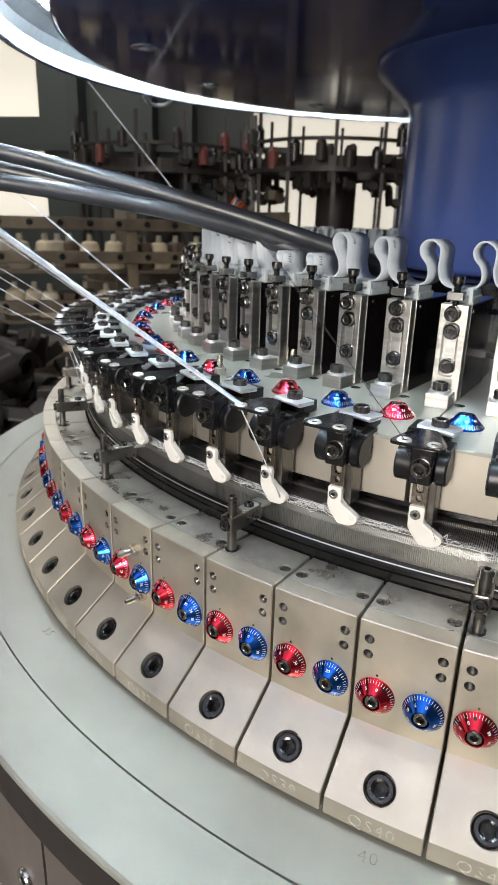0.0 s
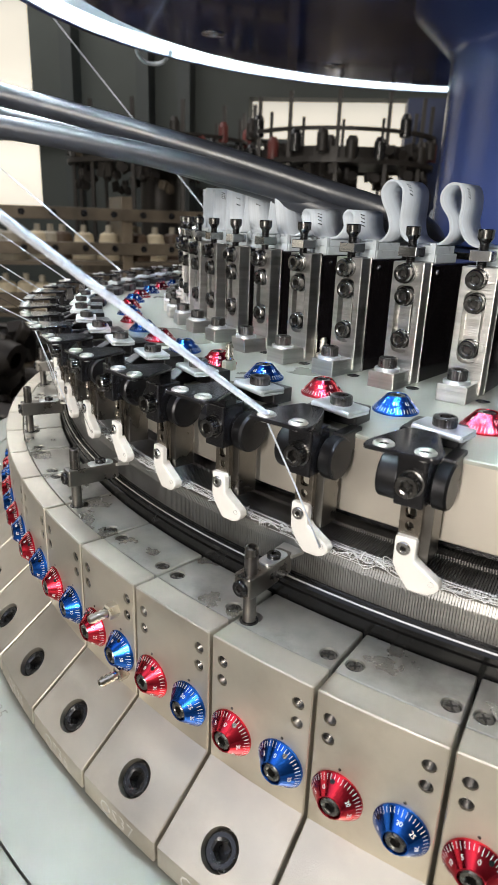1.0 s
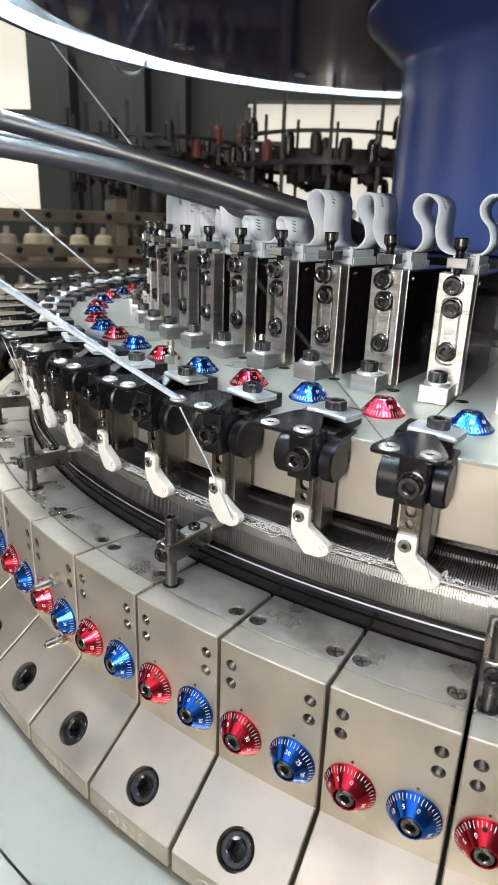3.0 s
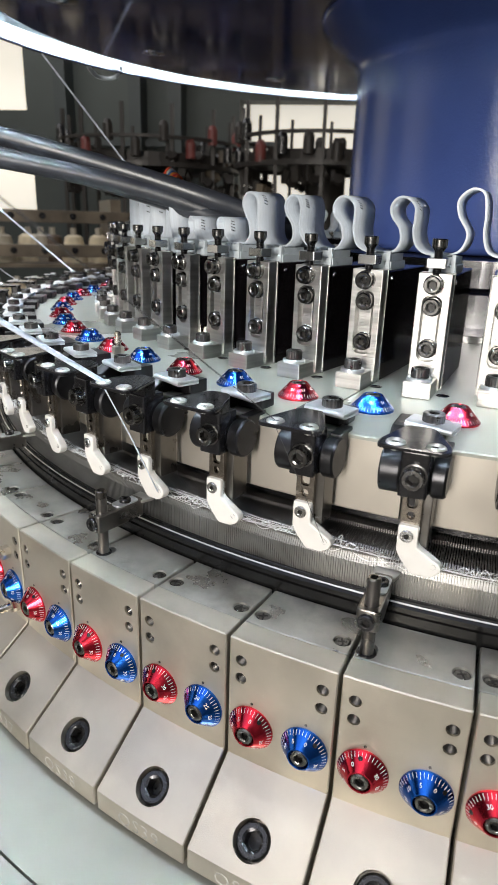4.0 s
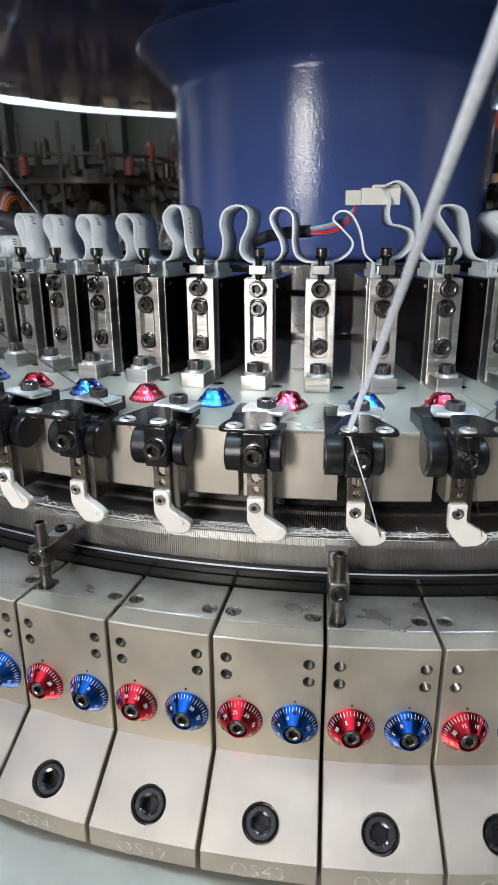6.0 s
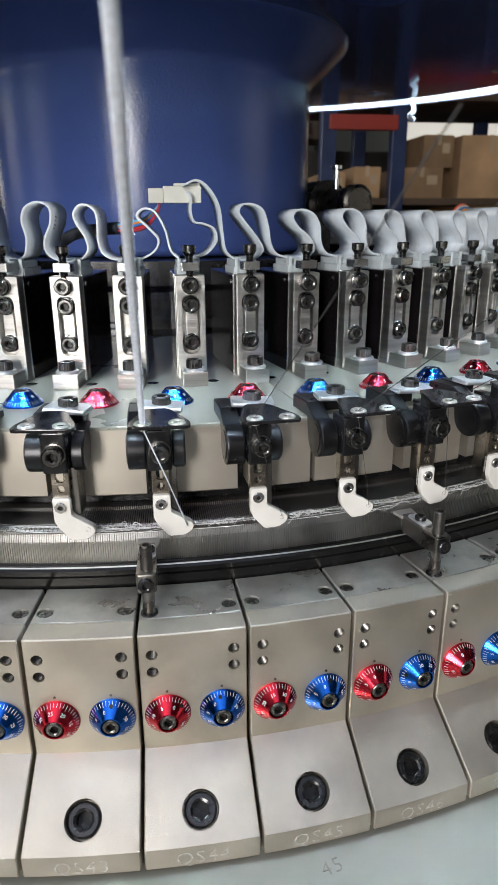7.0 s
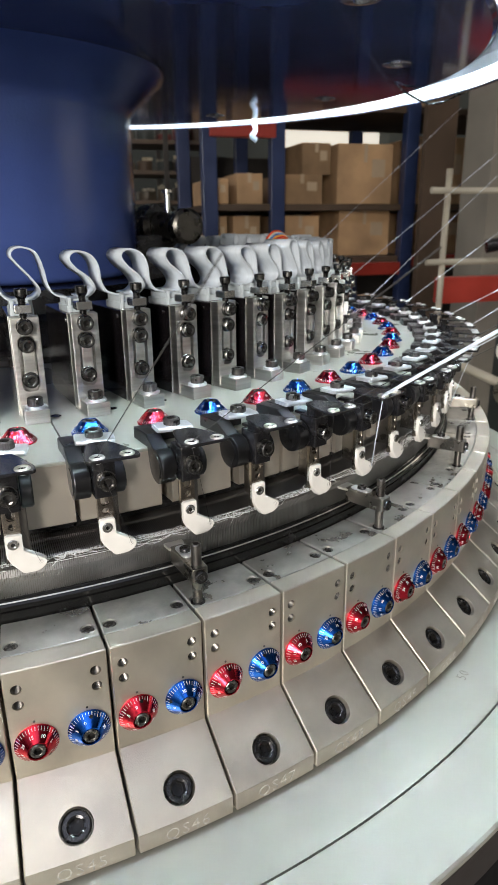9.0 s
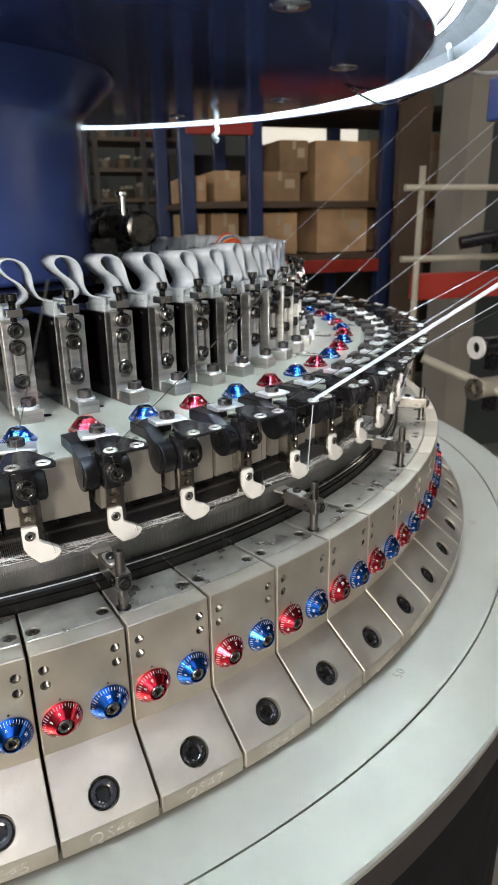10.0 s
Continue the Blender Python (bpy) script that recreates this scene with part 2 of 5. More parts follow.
def hex_bolt(bm, r, h, hexr, depth, m=None, n=24, knurl=False):
    """A socket head: chamfered cylinder with a six-sided recess, standing on z = 0."""
    t = bmesh.new()

    if knurl:
        n = 48

    def ring(rad, z):
        low = [0.965 if knurl and rad == r and i % 2 else 1.0 for i in range(n)]
        return [t.verts.new((rad * q * math.cos(2 * math.pi * i / n), rad * q * math.sin(2 * math.pi * i / n), z)) for i, q in enumerate(low)]

    def hexring(rad, z):
        out = []
        for i in range(n):
            a = 2 * math.pi * i / n
            q = (a + math.pi / 6) % (math.pi / 3) - math.pi / 6
            d = rad * math.cos(math.pi / 6) / math.cos(q)
            out.append(t.verts.new((d * math.cos(a), d * math.sin(a), z)))
        return out
    ch = r * 0.12
    rings = [ring(r, 0), ring(r, h - ch), ring(r - ch, h), ring(hexr * 1.18, h), hexring(hexr, h - ch * 0.6), hexring(hexr, h - depth)]
    for q, (a, b) in enumerate(zip(rings, rings[1:])):
        for i in range(n):
            # Recess walls and floor get the black that stands in for shade.
            f = t.faces.new((a[i], a[(i + 1) % n], b[(i + 1) % n], b[i]))
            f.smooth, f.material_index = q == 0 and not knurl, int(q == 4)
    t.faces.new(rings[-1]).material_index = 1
    join(bm, t, m)


def cut(bm, cutters):
    """The mesh bm with the cutters taken out of it."""
    obs = []
    for b in (bm, cutters):
        bmesh.ops.remove_doubles(b, verts=b.verts, dist=1e-5)
        bmesh.ops.recalc_face_normals(b, faces=b.faces)
        me = bpy.data.meshes.new("cut")
        b.to_mesh(me)
        b.free()
        obs.append(new("cut", me))
    mod = obs[0].modifiers.new("cut", "BOOLEAN")
    mod.operation, mod.solver, mod.object = "DIFFERENCE", "EXACT", obs[1]
    me = bpy.data.meshes.new_from_object(obs[0].evaluated_get(bpy.context.evaluated_depsgraph_get()))
    out = bmesh.new()
    out.from_mesh(me)
    for o in obs:
        d = o.data
        bpy.data.objects.remove(o)
        bpy.data.meshes.remove(d)
    bpy.data.meshes.remove(me)
    return out


def letters(bm, text, size, m, depth=0.15, thin=0.0):
    """Writing in the built-in font, as a thin solid."""
    cu = bpy.data.curves.new("letters", "FONT")
    cu.body, cu.size, cu.align_x, cu.align_y, cu.extrude, cu.resolution_u = text, size, "CENTER", "CENTER", depth, 2
    cu.offset, cu.space_character = -thin, 1.0 + thin
    ob = new("letters", cu)
    me = bpy.data.meshes.new_from_object(ob.evaluated_get(bpy.context.evaluated_depsgraph_get()))
    t = bmesh.new()
    t.from_mesh(me)
    bpy.data.objects.remove(ob)
    bpy.data.curves.remove(cu)
    bpy.data.meshes.remove(me)
    join(bm, t, m)


OUT = pose(0, 0, 0, 90)      # turns z to the outward side (-y)

# ---------------------------------------------------------------- the machine's large rings
FACE, TOP, BED = 475.5, 35.2, -48.0


def machine_bed():
    """The round bed under the cam blocks: two plates with a fine joint, rim and drum-shaped stand."""
    bed = thing("machine_bed", "pale grey round steel machine bed with a fine ring joint", "machine bed", m=pose(0, 0, Z0))
    b = bmesh.new()
    ring_solid(b, [(420, -75), (420, BED), (534.4, BED), (534.4, -51), (533.5, -51), (533.5, -75)])
    part("inner_plate", b, BASE_PLATE, bed)
    b = bmesh.new()
    ring_solid(b, [(535.4, BED), (569.2, BED), (570.5, BED - 0.8), (570.9, BED - 1.8), (570.9, -50.6), (535.4, -50.6)])
    part("outer_plate", b, BASE_PLATE, bed)
    b = bmesh.new()
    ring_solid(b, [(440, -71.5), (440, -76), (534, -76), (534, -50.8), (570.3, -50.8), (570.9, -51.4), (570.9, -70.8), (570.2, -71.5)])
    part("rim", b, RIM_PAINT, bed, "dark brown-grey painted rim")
    # The stand's near-black colour stands in for the shaded void below the rim.
    b = bmesh.new()
    ring_solid(b, [(380, -1080), (380, -76.5), (559, -76.5), (559, -1080)])
    part("stand", b, VOID_BLACK, bed, "round stand, near-black in place of the shaded void under the rim")
    for a0, a1 in ((-117.0, -122.6), (-122.85, -136.0), (-136.25, -150.0)):
        b = bmesh.new()
        arc_solid(b, [(560.5, -330), (566, -330), (567, -329), (567, -77.5), (566, -76.5), (560.5, -76.5)], (a0 - a1) / 2, 8, 0, 0)
        cover = part("cover_panel", b, COVER, bed, "brown-grey painted cover panel", m=pose(0, 0, 0, 0, 0, (a0 + a1) / 2 + 90))
        if a1 == -136.0:
            b = bmesh.new()
            hex_bolt(b, 6.0, 3.0, 2.8, 2.0, pose(0, 0, 0, 0, 0, (a0 - a1) / 2 - 1.9) @ Matrix.Translation((0, -566.8, -122)) @ OUT, 20)
            part("cover_bolt", b, BRIGHT_STEEL, cover, "bright socket bolt")
    for n in range(5, 73, 5):
        b = bmesh.new()
        letters(b, str(n), 8, pose(0, 0, 0, 0, 0, 8), 0.06, 0.12)
        ob = part("stamped_number", b, SCRATCH, bed, "number scratched into the bed")
        ob.matrix_basis = pose(0, 0, 0, 0, 0, (n + 0.3 - 44) * STEP) @ pose(0, -0.511, BED / 1000 + 0.0001)
    return bed


def chamfer_ends(b, half):
    """Breaks the edges of the two end faces of a swept block."""
    b.normal_update()
    ends = [f for f in b.faces if len(f.verts) > 4]
    bmesh.ops.bevel(b, geom=list({e for f in ends for e in f.edges}), offset=0.42, segments=1, affect="EDGES")


def cam_block(k):
    blk = thing("cam_block", "", "cam block", "ring of cam blocks", place(k + 0.25, FACE, BED))
    half = STEP / 2 - 0.085
    body = arc_solid(None, [(441, BED), (498.5, BED), (498.5, BED + 2.0), (502, BED + 2.0), (502, -37.0), (475.5, -16), (475.5, TOP - 0.45), (475.05, TOP), (465.4, TOP), (465.4, TOP - 9), (441, TOP - 9)], half, 6, FACE, BED)
    chamfer_ends(body, half)
    c = bmesh.new()
    slope = Matrix.Translation((0, FACE - 493.0, -30.2 - BED)) @ pose(0, 0, 0, 90 - math.degrees(math.atan2(26.5, 21.5)))
    lathe(c, [(0, -9), (6.9, -9), (6.9, 5), (0, 5)], 32, slope)
    for x in (-15.2, 15.2):
        for z in (19.2, 26.6):
            lathe(c, [(0, -12), (2.2, -12), (2.2, 4), (0, 4)], 16, Matrix.Translation((x, 1.2 * (x * x / 231) * 0.4, z - BED)) @ OUT)
    body = cut(body, c)
    part("body", body, NICKEL, blk)
    b = bmesh.new()
    lathe(b, [(2.19 if i % 2 else 1.86, -0.55 - 0.27 * i) for i in range(25)], 14)
    # Dark steel here puts the hole's shade into the thread's colour.
    coil = mesh_of(b, "thread", DARK_STEEL)
    for x in (-15.2, 15.2):
        for z in (19.2, 26.6):
            ob = new("thread", coil)
            ob.parent = blk
            ob.matrix_basis = pose(x / 1000, 0.0003, (z - BED) / 1000) @ OUT
    plate = arc_solid(None, [(441, TOP - 8.8), (464.9, TOP - 8.8), (464.9, TOP - 0.2), (464.6, TOP), (441.5, TOP), (441, TOP - 0.5)], half, 6, FACE, BED)
    chamfer_ends(plate, half)
    c = bmesh.new()
    for x in (-15.3, 15.3):
        lathe(c, [(0, -4.5), (1.5, -4.5), (3.2, -0.6), (3.4, 3), (0, 3)], 20, Matrix.Translation((x, FACE - 458.2, TOP - BED)))
    part("top_plate", cut(plate, c), NICKEL_TOP, blk, "stained worn steel top plate")
    for x in (-15.3, 15.3):
        if x < 0 and k % 3 == 2:
            continue
        b = bmesh.new()
        lathe(b, [(1.4, -4), (2.9, -1.0), (2.8, -0.6), (2.3, -0.4), (0, -0.3)], 20)
        crs = bmesh.new()
        for a in (25, 115):
            box(crs, -1.75, 1.75, -0.36, 0.36, -0.6, -0.27, 0, pose(0, 0, 0, 0, 0, a))
        s = part("countersunk_screw", b, SCREW_GREY, blk, m=pose(x / 1000, (FACE - 458.2) / 1000, (TOP - BED) / 1000))
        # Black cross painted for the shade inside the recess.
        part("cross_recess", crs, RECESS_SHADE, s)
    b = bmesh.new()
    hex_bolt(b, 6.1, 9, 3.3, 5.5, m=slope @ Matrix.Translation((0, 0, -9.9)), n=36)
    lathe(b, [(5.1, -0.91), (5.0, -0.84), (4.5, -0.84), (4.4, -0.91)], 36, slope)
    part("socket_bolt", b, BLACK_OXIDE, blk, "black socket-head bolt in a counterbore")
    for nm, x, mat in (("red_dial", -10.36, RED_ANOD), ("blue_dial", 10.36, BLUE_ANOD)):
        d = part(nm, dial_mesh(), mat, blk, nm.split("_")[0] + " anodised setting dial with white scale")
        d.matrix_basis = pose(x / 1000, 0.0001, -BED / 1000) @ OUT
        dial_fittings(d)
        b = bmesh.new()
        lathe(b, [(0.45, -0.3), (0.55, 0.12), (0, 0.12)], 8, Matrix.Translation((x, 0, 10.2 - BED)) @ OUT)
        part("index_dot", b, DARK_STEEL, blk)
    return blk


def dial_mesh(r=8.7, h=5.6, top=4.1):
    b = bmesh.new()
    lathe(b, [(r - 0.2, -0.4), (r, 0.1), (r, 0.7), (top, h), (3.7, h), (3.5, h - 0.6), (3.5, h - 3), (0, h - 3)], 40)
    return b


def dial_fittings(d, r=8.7, h=5.6, top=4.1, numbers=True):
    """White scale and figures on the cone, a lock hole and the black screw."""
    b = bmesh.new()
    sl = math.degrees(math.atan2(h - 0.7, r - top))
    for i in range(40):
        big = i % 5 == 0
        s = bmesh.new()
        lo, hi = (0.05, 0.30 if not big else 0.36)
        box(s, r - (r - top) * hi, r - (r - top) * lo, -0.075, 0.075, 0, 0.04)
        for v in s.verts:
            base = v.co.z
            v.co.z = 0.7 + (r - v.co.x) / (r - top) * (h - 0.7) + base + 0.02
        join(b, s, pose(0, 0, 0, 0, 0, 9 * i))
    tagged(part("scale", b, MARK_WHITE, d), "white engraved scale", kind="stuff")
    if numbers:
        b = bmesh.new()
        for i, t in enumerate(("0", "5", "10", "15", "20", "25", "30")):
            mid = r - (r - top) * 0.62
            m = pose(0, 0, 0, 0, 0, 45 * i) @ Matrix.Translation((mid, 0, 0.7 + 0.62 * (h - 0.7) + 0.06)) @ pose(0, 0, 0, 0, sl, 0) @ pose(0, 0, 0, 0, 0, -90)
            letters(b, t, 2.0, m, 0.03)
        part("figure_ring", b, MARK_WHITE, d, "white figures from 0 to 30")
    b = bmesh.new()
    mid = r - (r - top) * 0.35
    lathe(b, [(0.8, -0.3), (0.8, 0.1), (0, 0.1)], 12, pose(0, 0, 0, 0, 0, 336) @ Matrix.Translation((mid, 0, 0.7 + 0.35 * (h - 0.7))) @ pose(0, 0, 0, 0, 90 - sl, 0))
    part("lock_hole", b, BLACK_OXIDE, d)
    b = bmesh.new()
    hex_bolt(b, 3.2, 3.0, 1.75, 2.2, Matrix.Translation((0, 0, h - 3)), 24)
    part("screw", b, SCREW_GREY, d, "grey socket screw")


SCREW_GREY = surface("grey_screw_steel", (0.19, 0.187, 0.18), 0.26, 1.0, 300, 0.2, 0.08)
ENGRAVE = surface("scratched_letters", (0.68, 0.66, 0.62), 0.55, 0.45, 500, 0.4)


CORE_STEEL = surface("grey_core_steel", (0.30, 0.29, 0.28), 0.5, 1.0, 80, 0.25, 0.1)


def needle_cylinder():
    cyl = thing("needle_cylinder", "grooved steel needle cylinder with black retaining ring", "needle cylinder", m=pose(0, 0, Z0))
    b = bmesh.new()
    ring_solid(b, [(425, 20), (440.2, 20), (440.2, 39.4), (439.4, 39.8), (439.4, 40.4), (440.2, 40.8), (440.2, 42.4), (438.6, 43.8), (437.4, 43.8), (437.0, 43.2), (436.4, 44.0), (433, 44.0), (433, 38), (425, 38)], 360)
    part("retaining_ring", b, BLACK_RING, cyl, "black oiled retaining ring")
    b = bmesh.new()
    ring_solid(b, [(438.9, 43.65), (439.3, 43.25), (439.5, 43.45), (439.1, 43.9)], 360)
    part("bright_edge", b, STEEL, cyl, "bright wire ring along the edge")
    b = bmesh.new()
    ring_solid(b, [(424, 40), (434.2, 40), (434.2, 55.5), (424, 55.5)], 360)
    part("core", b, CORE_STEEL, cyl)
    # lands between the needle grooves, some thousands of them
    n = 2880
    verts, faces = [], []
    for i in range(n):
        a = 2 * math.pi * i / n
        w = math.pi / n * 0.76
        base = len(verts)
        for r, z in ((434.0, 44), (435.6, 44), (435.6, 53.5), (434.0, 56.4)):
            for s in (-w, w):
                verts.append((r / 1000 * math.sin(a + s), -r / 1000 * math.cos(a + s), z / 1000))
        for q in range(3):
            faces.append((base + 2 * q, base + 2 * q + 1, base + 2 * q + 3, base + 2 * q + 2))
        faces += [(base, base + 2, base + 4, base + 6), (base + 1, base + 7, base + 5, base + 3)]
    me = bpy.data.meshes.new("land_ring")
    me.from_pydata(verts, [], faces)
    me.materials.append(LAND_STEEL)
    ob = new("land_ring", me)
    ob.parent = cyl
    tagged(ob, "fine vertical lands between needle grooves", kind="stuff")
    return cyl


LAND_STEEL = surface("land_steel", (0.33, 0.33, 0.325), 0.40, 1.0, 40, 0.2, 0.1, stain=0.3, stain_colour=(0.22, 0.21, 0.2))


DARK_LAND = surface("dark_land_steel", (0.42, 0.41, 0.40), 0.42, 1.0, 40, 0.25, 0.1)


def dial_ring():
    """The inner needle dial with radial grooves, seen under the upper cam plates."""
    ring = thing("needle_dial", "dark steel needle dial with fine radial grooves", "needle dial", m=pose(0, 0, Z0))
    b = bmesh.new()
    ring_solid(b, [(330, 50), (428.5, 52), (428.5, 56.2), (405, 59), (330, 59)], 360)
    part("core", b, BLACK_RING, ring)
    n = 2880
    verts, faces = [], []
    for i in range(n):
        a = 2 * math.pi * i / n
        w = math.pi / n * 0.6
        base = len(verts)
        for r, z in ((429.5, 56.0), (428, 57.4), (405, 60.2)):
            for s in (-w, w):
                verts.append((r / 1000 * math.sin(a + s), -r / 1000 * math.cos(a + s), z / 1000))
        for r, z in ((428, 56.0), (405, 58.9)):
            for s in (-w, w):
                verts.append((r / 1000 * math.sin(a + s), -r / 1000 * math.cos(a + s), z / 1000))
        faces += [(base, base + 1, base + 3, base + 2), (base + 2, base + 3, base + 5, base + 4), (base + 2, base + 4, base + 8, base + 6), (base + 3, base + 7, base + 9, base + 5)]
    me = bpy.data.meshes.new("dial_land_ring")
    me.from_pydata(verts, [], faces)
    me.materials.append(DARK_LAND)
    ob = new("dial_land_ring", me)
    ob.parent = ring
    tagged(ob, "fine radial lands between needle grooves", kind="stuff")
    verts, faces = [], []
    for i in range(2880):
        a, w, base = 2 * math.pi * i / 2880, math.pi / 2880 * 0.4, len(verts)
        for r, z in ((420.5, 60.4), (420.5, 62.0), (417.0, 62.4)):
            for q in (-w, w):
                verts.append((r / 1000 * math.sin(a + q), -r / 1000 * math.cos(a + q), z / 1000))
        faces += [(base, base + 1, base + 3, base + 2), (base + 2, base + 3, base + 5, base + 4)]
    me = bpy.data.meshes.new("needle_butt_ring")
    me.from_pydata(verts, [], faces)
    me.materials.append(DARK_LAND)
    ob = new("needle_butt_ring", me)
    ob.parent = ring
    tagged(ob, "row of bright needle butts under the cam segments", kind="stuff")
    return ring


def upper_plates():
    """The grey-green cam plates on top, in sectors of six divisions."""
    for s in range(12):
        k0 = 45.78 + 6 * s
        pl = thing("upper_cam_plate", "grey-green steel upper cam plate sector", "cam plate", "upper cam plates", place(k0 + 3, 400, 97))
        b = bmesh.new()
        join(b, arc_solid(None, [(205, 97.9), (426, 97.9), (426, 99.1), (425.6, 99.5), (205, 99.5)], STEP * 3 - 0.06, 42, 400, 97))
        part("plate", b, DIAL_PLATE, pl)
        for i in range(2):
            for lo, hi in ((0.03, 1.07), (1.22, 2.10), (2.245, 2.97)):
                b = bmesh.new()
                mid, half = (lo + hi) / 2 + 3 * i - 3, (hi - lo) / 2 * STEP
                turn = Matrix.Translation((0, 400, 0)) @ pose(0, 0, 0, 0, 0, mid * STEP) @ Matrix.Translation((0, -400, 0))
                join(b, arc_solid(None, [(385, 69.6), (386, 69.2), (424.9, 69.2), (425.5, 69.8), (425.5, 97.8), (385, 97.8)], half, 6, 400, 97), turn)
                part("cam_segment", b, FRONT_STEEL, pl, "bare ground steel cam segment")
            for at in (1.145, 2.17):
                b = bmesh.new()
                hex_bolt(b, 2.7, 2.5, 1.3, 1.6, Matrix.Translation((0, 400, 0)) @ pose(0, 0, 0, 0, 0, (at + 3 * i - 3) * STEP) @ Matrix.Translation((0, -415, -18)) @ OUT, 18)
                part("segment_bolt", b, BLACK_OXIDE, pl)
        for i in range(6):
            b = bmesh.new()
            turn = Matrix.Translation((0, 400, 0)) @ pose(0, 0, 0, 0, 0, (i - 2.88) * STEP) @ Matrix.Translation((0, -353, 2.52))
            lathe(b, [(3.0, 0.25), (2.8, 0.3), (2.3, 0.05), (0, 0.02)], 18, turn)
            part("plug_hole", b, BLACK_OXIDE, pl)
        b = bmesh.new()
        join(b, arc_solid(None, [(340, 60.5), (411, 60.5), (411, 97.7), (340, 97.7)], STEP * 3 - 0.1, 24, 400, 97))
        part("back_wall", b, BLACK_OXIDE, pl)


FRONT_STEEL = surface("bare_ground_steel", (0.60, 0.555, 0.485), 0.40, 0.85, 40, 0.06, 0.05, 0.06, 2500, (1, 1, 1), stain=0.12, stain_colour=(0.3, 0.26, 0.2))


HUB_STEEL = surface("dark_polished_steel", (0.22, 0.22, 0.23), 0.2, 1.0, 30, 0.3, 0.08)


def hub():
    h = thing("centre_hub", "polished steel hub under the blue column", "hub", m=pose(0, 0, Z0))
    b = bmesh.new()
    ring_solid(b, [(60, 40), (260, 40), (260, 92), (204, 92), (204, 104), (60, 104)], 144)
    part("hub_base", b, HUB_STEEL, h)
    b = bmesh.new()
    ring_solid(b, [(60, 104.2), (203, 104.2), (180, 106), (180, 128), (60, 128)], 144)
    part("hub_step", b, HUB_STEEL, h)
    b = bmesh.new()
    ring_solid(b, [(60, 128.2), (178, 128.2), (172, 132), (172, 150), (100, 152), (60, 152)], 144)
    part("hub_collar", b, HUB_STEEL, h)
    return h


def column():
    c = thing("blue_column", "glossy dark blue painted central column with flared collar", "column", m=pose(0, 0, Z0))
    b = bmesh.new()
    ring_solid(b, [(100, 152), (140, 152), (145, 155), (145.3, 158), (145.3, 287), (145.5, 292), (148.5, 297), (152, 300), (173, 319.5), (177, 323), (178.6, 326), (178.6, 329), (176, 330.5), (150, 331), (150, 338), (100, 338)], 144)
    for f in b.faces:
        f.smooth = abs(f.normal.z) < 0.9
    part("barrel", b, BLUE_PAINT, c)
    return c


def top_disc():
    """The blue disc overhead with its lit channel."""
    d = thing("overhead_disc", "dark blue glossy disc overhead with a lit rim channel", "overhead disc", m=pose(0, 0, Z0 - 0.003, 1.95))
    b = bmesh.new()
    ring_solid(b, [(90, 332), (441, 332), (444, 334), (444, 372), (90, 372)], 240)
    part("disc", b, NAVY_DISC, d)
    b = bmesh.new()
    ring_solid(b, [(444.5, 367), (474, 363), (486, 355), (490.4, 346), (490.4, 333), (495, 333), (496, 366), (444.5, 372)], 240)
    part("reflector_channel", b, REFLECTOR, d, "pale curved reflector channel")
    b = bmesh.new()
    ring_solid(b, [(444.2, 333.6), (445.0, 333.6), (445.4, 366.4), (444.2, 366.4)], 240)
    part("inner_band", b, REFLECTOR, d, "pale inner wall of the channel")
    b = bmesh.new()
    for i in range(360):
        box(b, -2.5, 2.5, -2.0, 2.0, -0.6, 0.6, 0, pose(0, 0, 0, 0, 0, i) @ Matrix.Translation((0, -463, 363.0)))
    tagged(part("bead_band", b, LED_BEAD, d), "band of tiny glowing light beads", kind="stuff")
    b = bmesh.new()
    ring_solid(b, [(459.5, 363.8), (466.5, 363.1), (466.5, 364.2), (459.5, 365.0)], 240)
    part("light_tape", b, CLEAR_LIP, d, "white tape that carries the light beads")
    b = bmesh.new()
    ring_solid(b, [(488.4, 331.4), (490.2, 331.4), (490.2, 345), (488.4, 345)], 240)
    part("diffuser_lip", b, CLEAR_LIP, d, "white lit acrylic lip")
    b = bmesh.new()
    ring_solid(b, [(490.4, 330.8), (494.5, 330.8), (497, 333), (497, 337), (495.2, 337), (495.2, 332.8), (490.4, 332.8)], 240)
    part("channel_lip", b, BLUE_PAINT, d, "blue painted lower lip")
    for k in range(12):
        b = bmesh.new()
        lathe(b, [(12.5, 332.2), (12, 331.2), (5, 330.6), (4, 329.4), (0, 328.9)], 20)
        part("disc_bolt", b, BRIGHT_STEEL, d, "bright domed bolt", m=pose(0, 0, 0, 0, 0, 30 * k + 11) @ pose(0.38, 0, 0))
    return d


machine_bed()
needle_cylinder()
dial_ring()
upper_plates()
hub()
column()
top_disc()
rng = random.Random(4)


# ---------------------------------------------------------------- repeated units on the rings
BOLT_GREY = surface("grey_bolt_steel", (0.17, 0.167, 0.164), 0.22, 1.0, 300, 0.2, 0.08)
BOLT_DARK = surface("dark_bolt_steel", (0.115, 0.112, 0.11), 0.32, 1.0, 300, 0.2, 0.08)
BLACK_PLATE = surface("black_gloss_plate", (0.012, 0.012, 0.014), 0.14, 0.0, 150, 0.2, 0.05, spec=0.45)
def find(ob, name):
    return [c for c in ob.children if c.name.split(".")[0] == name]


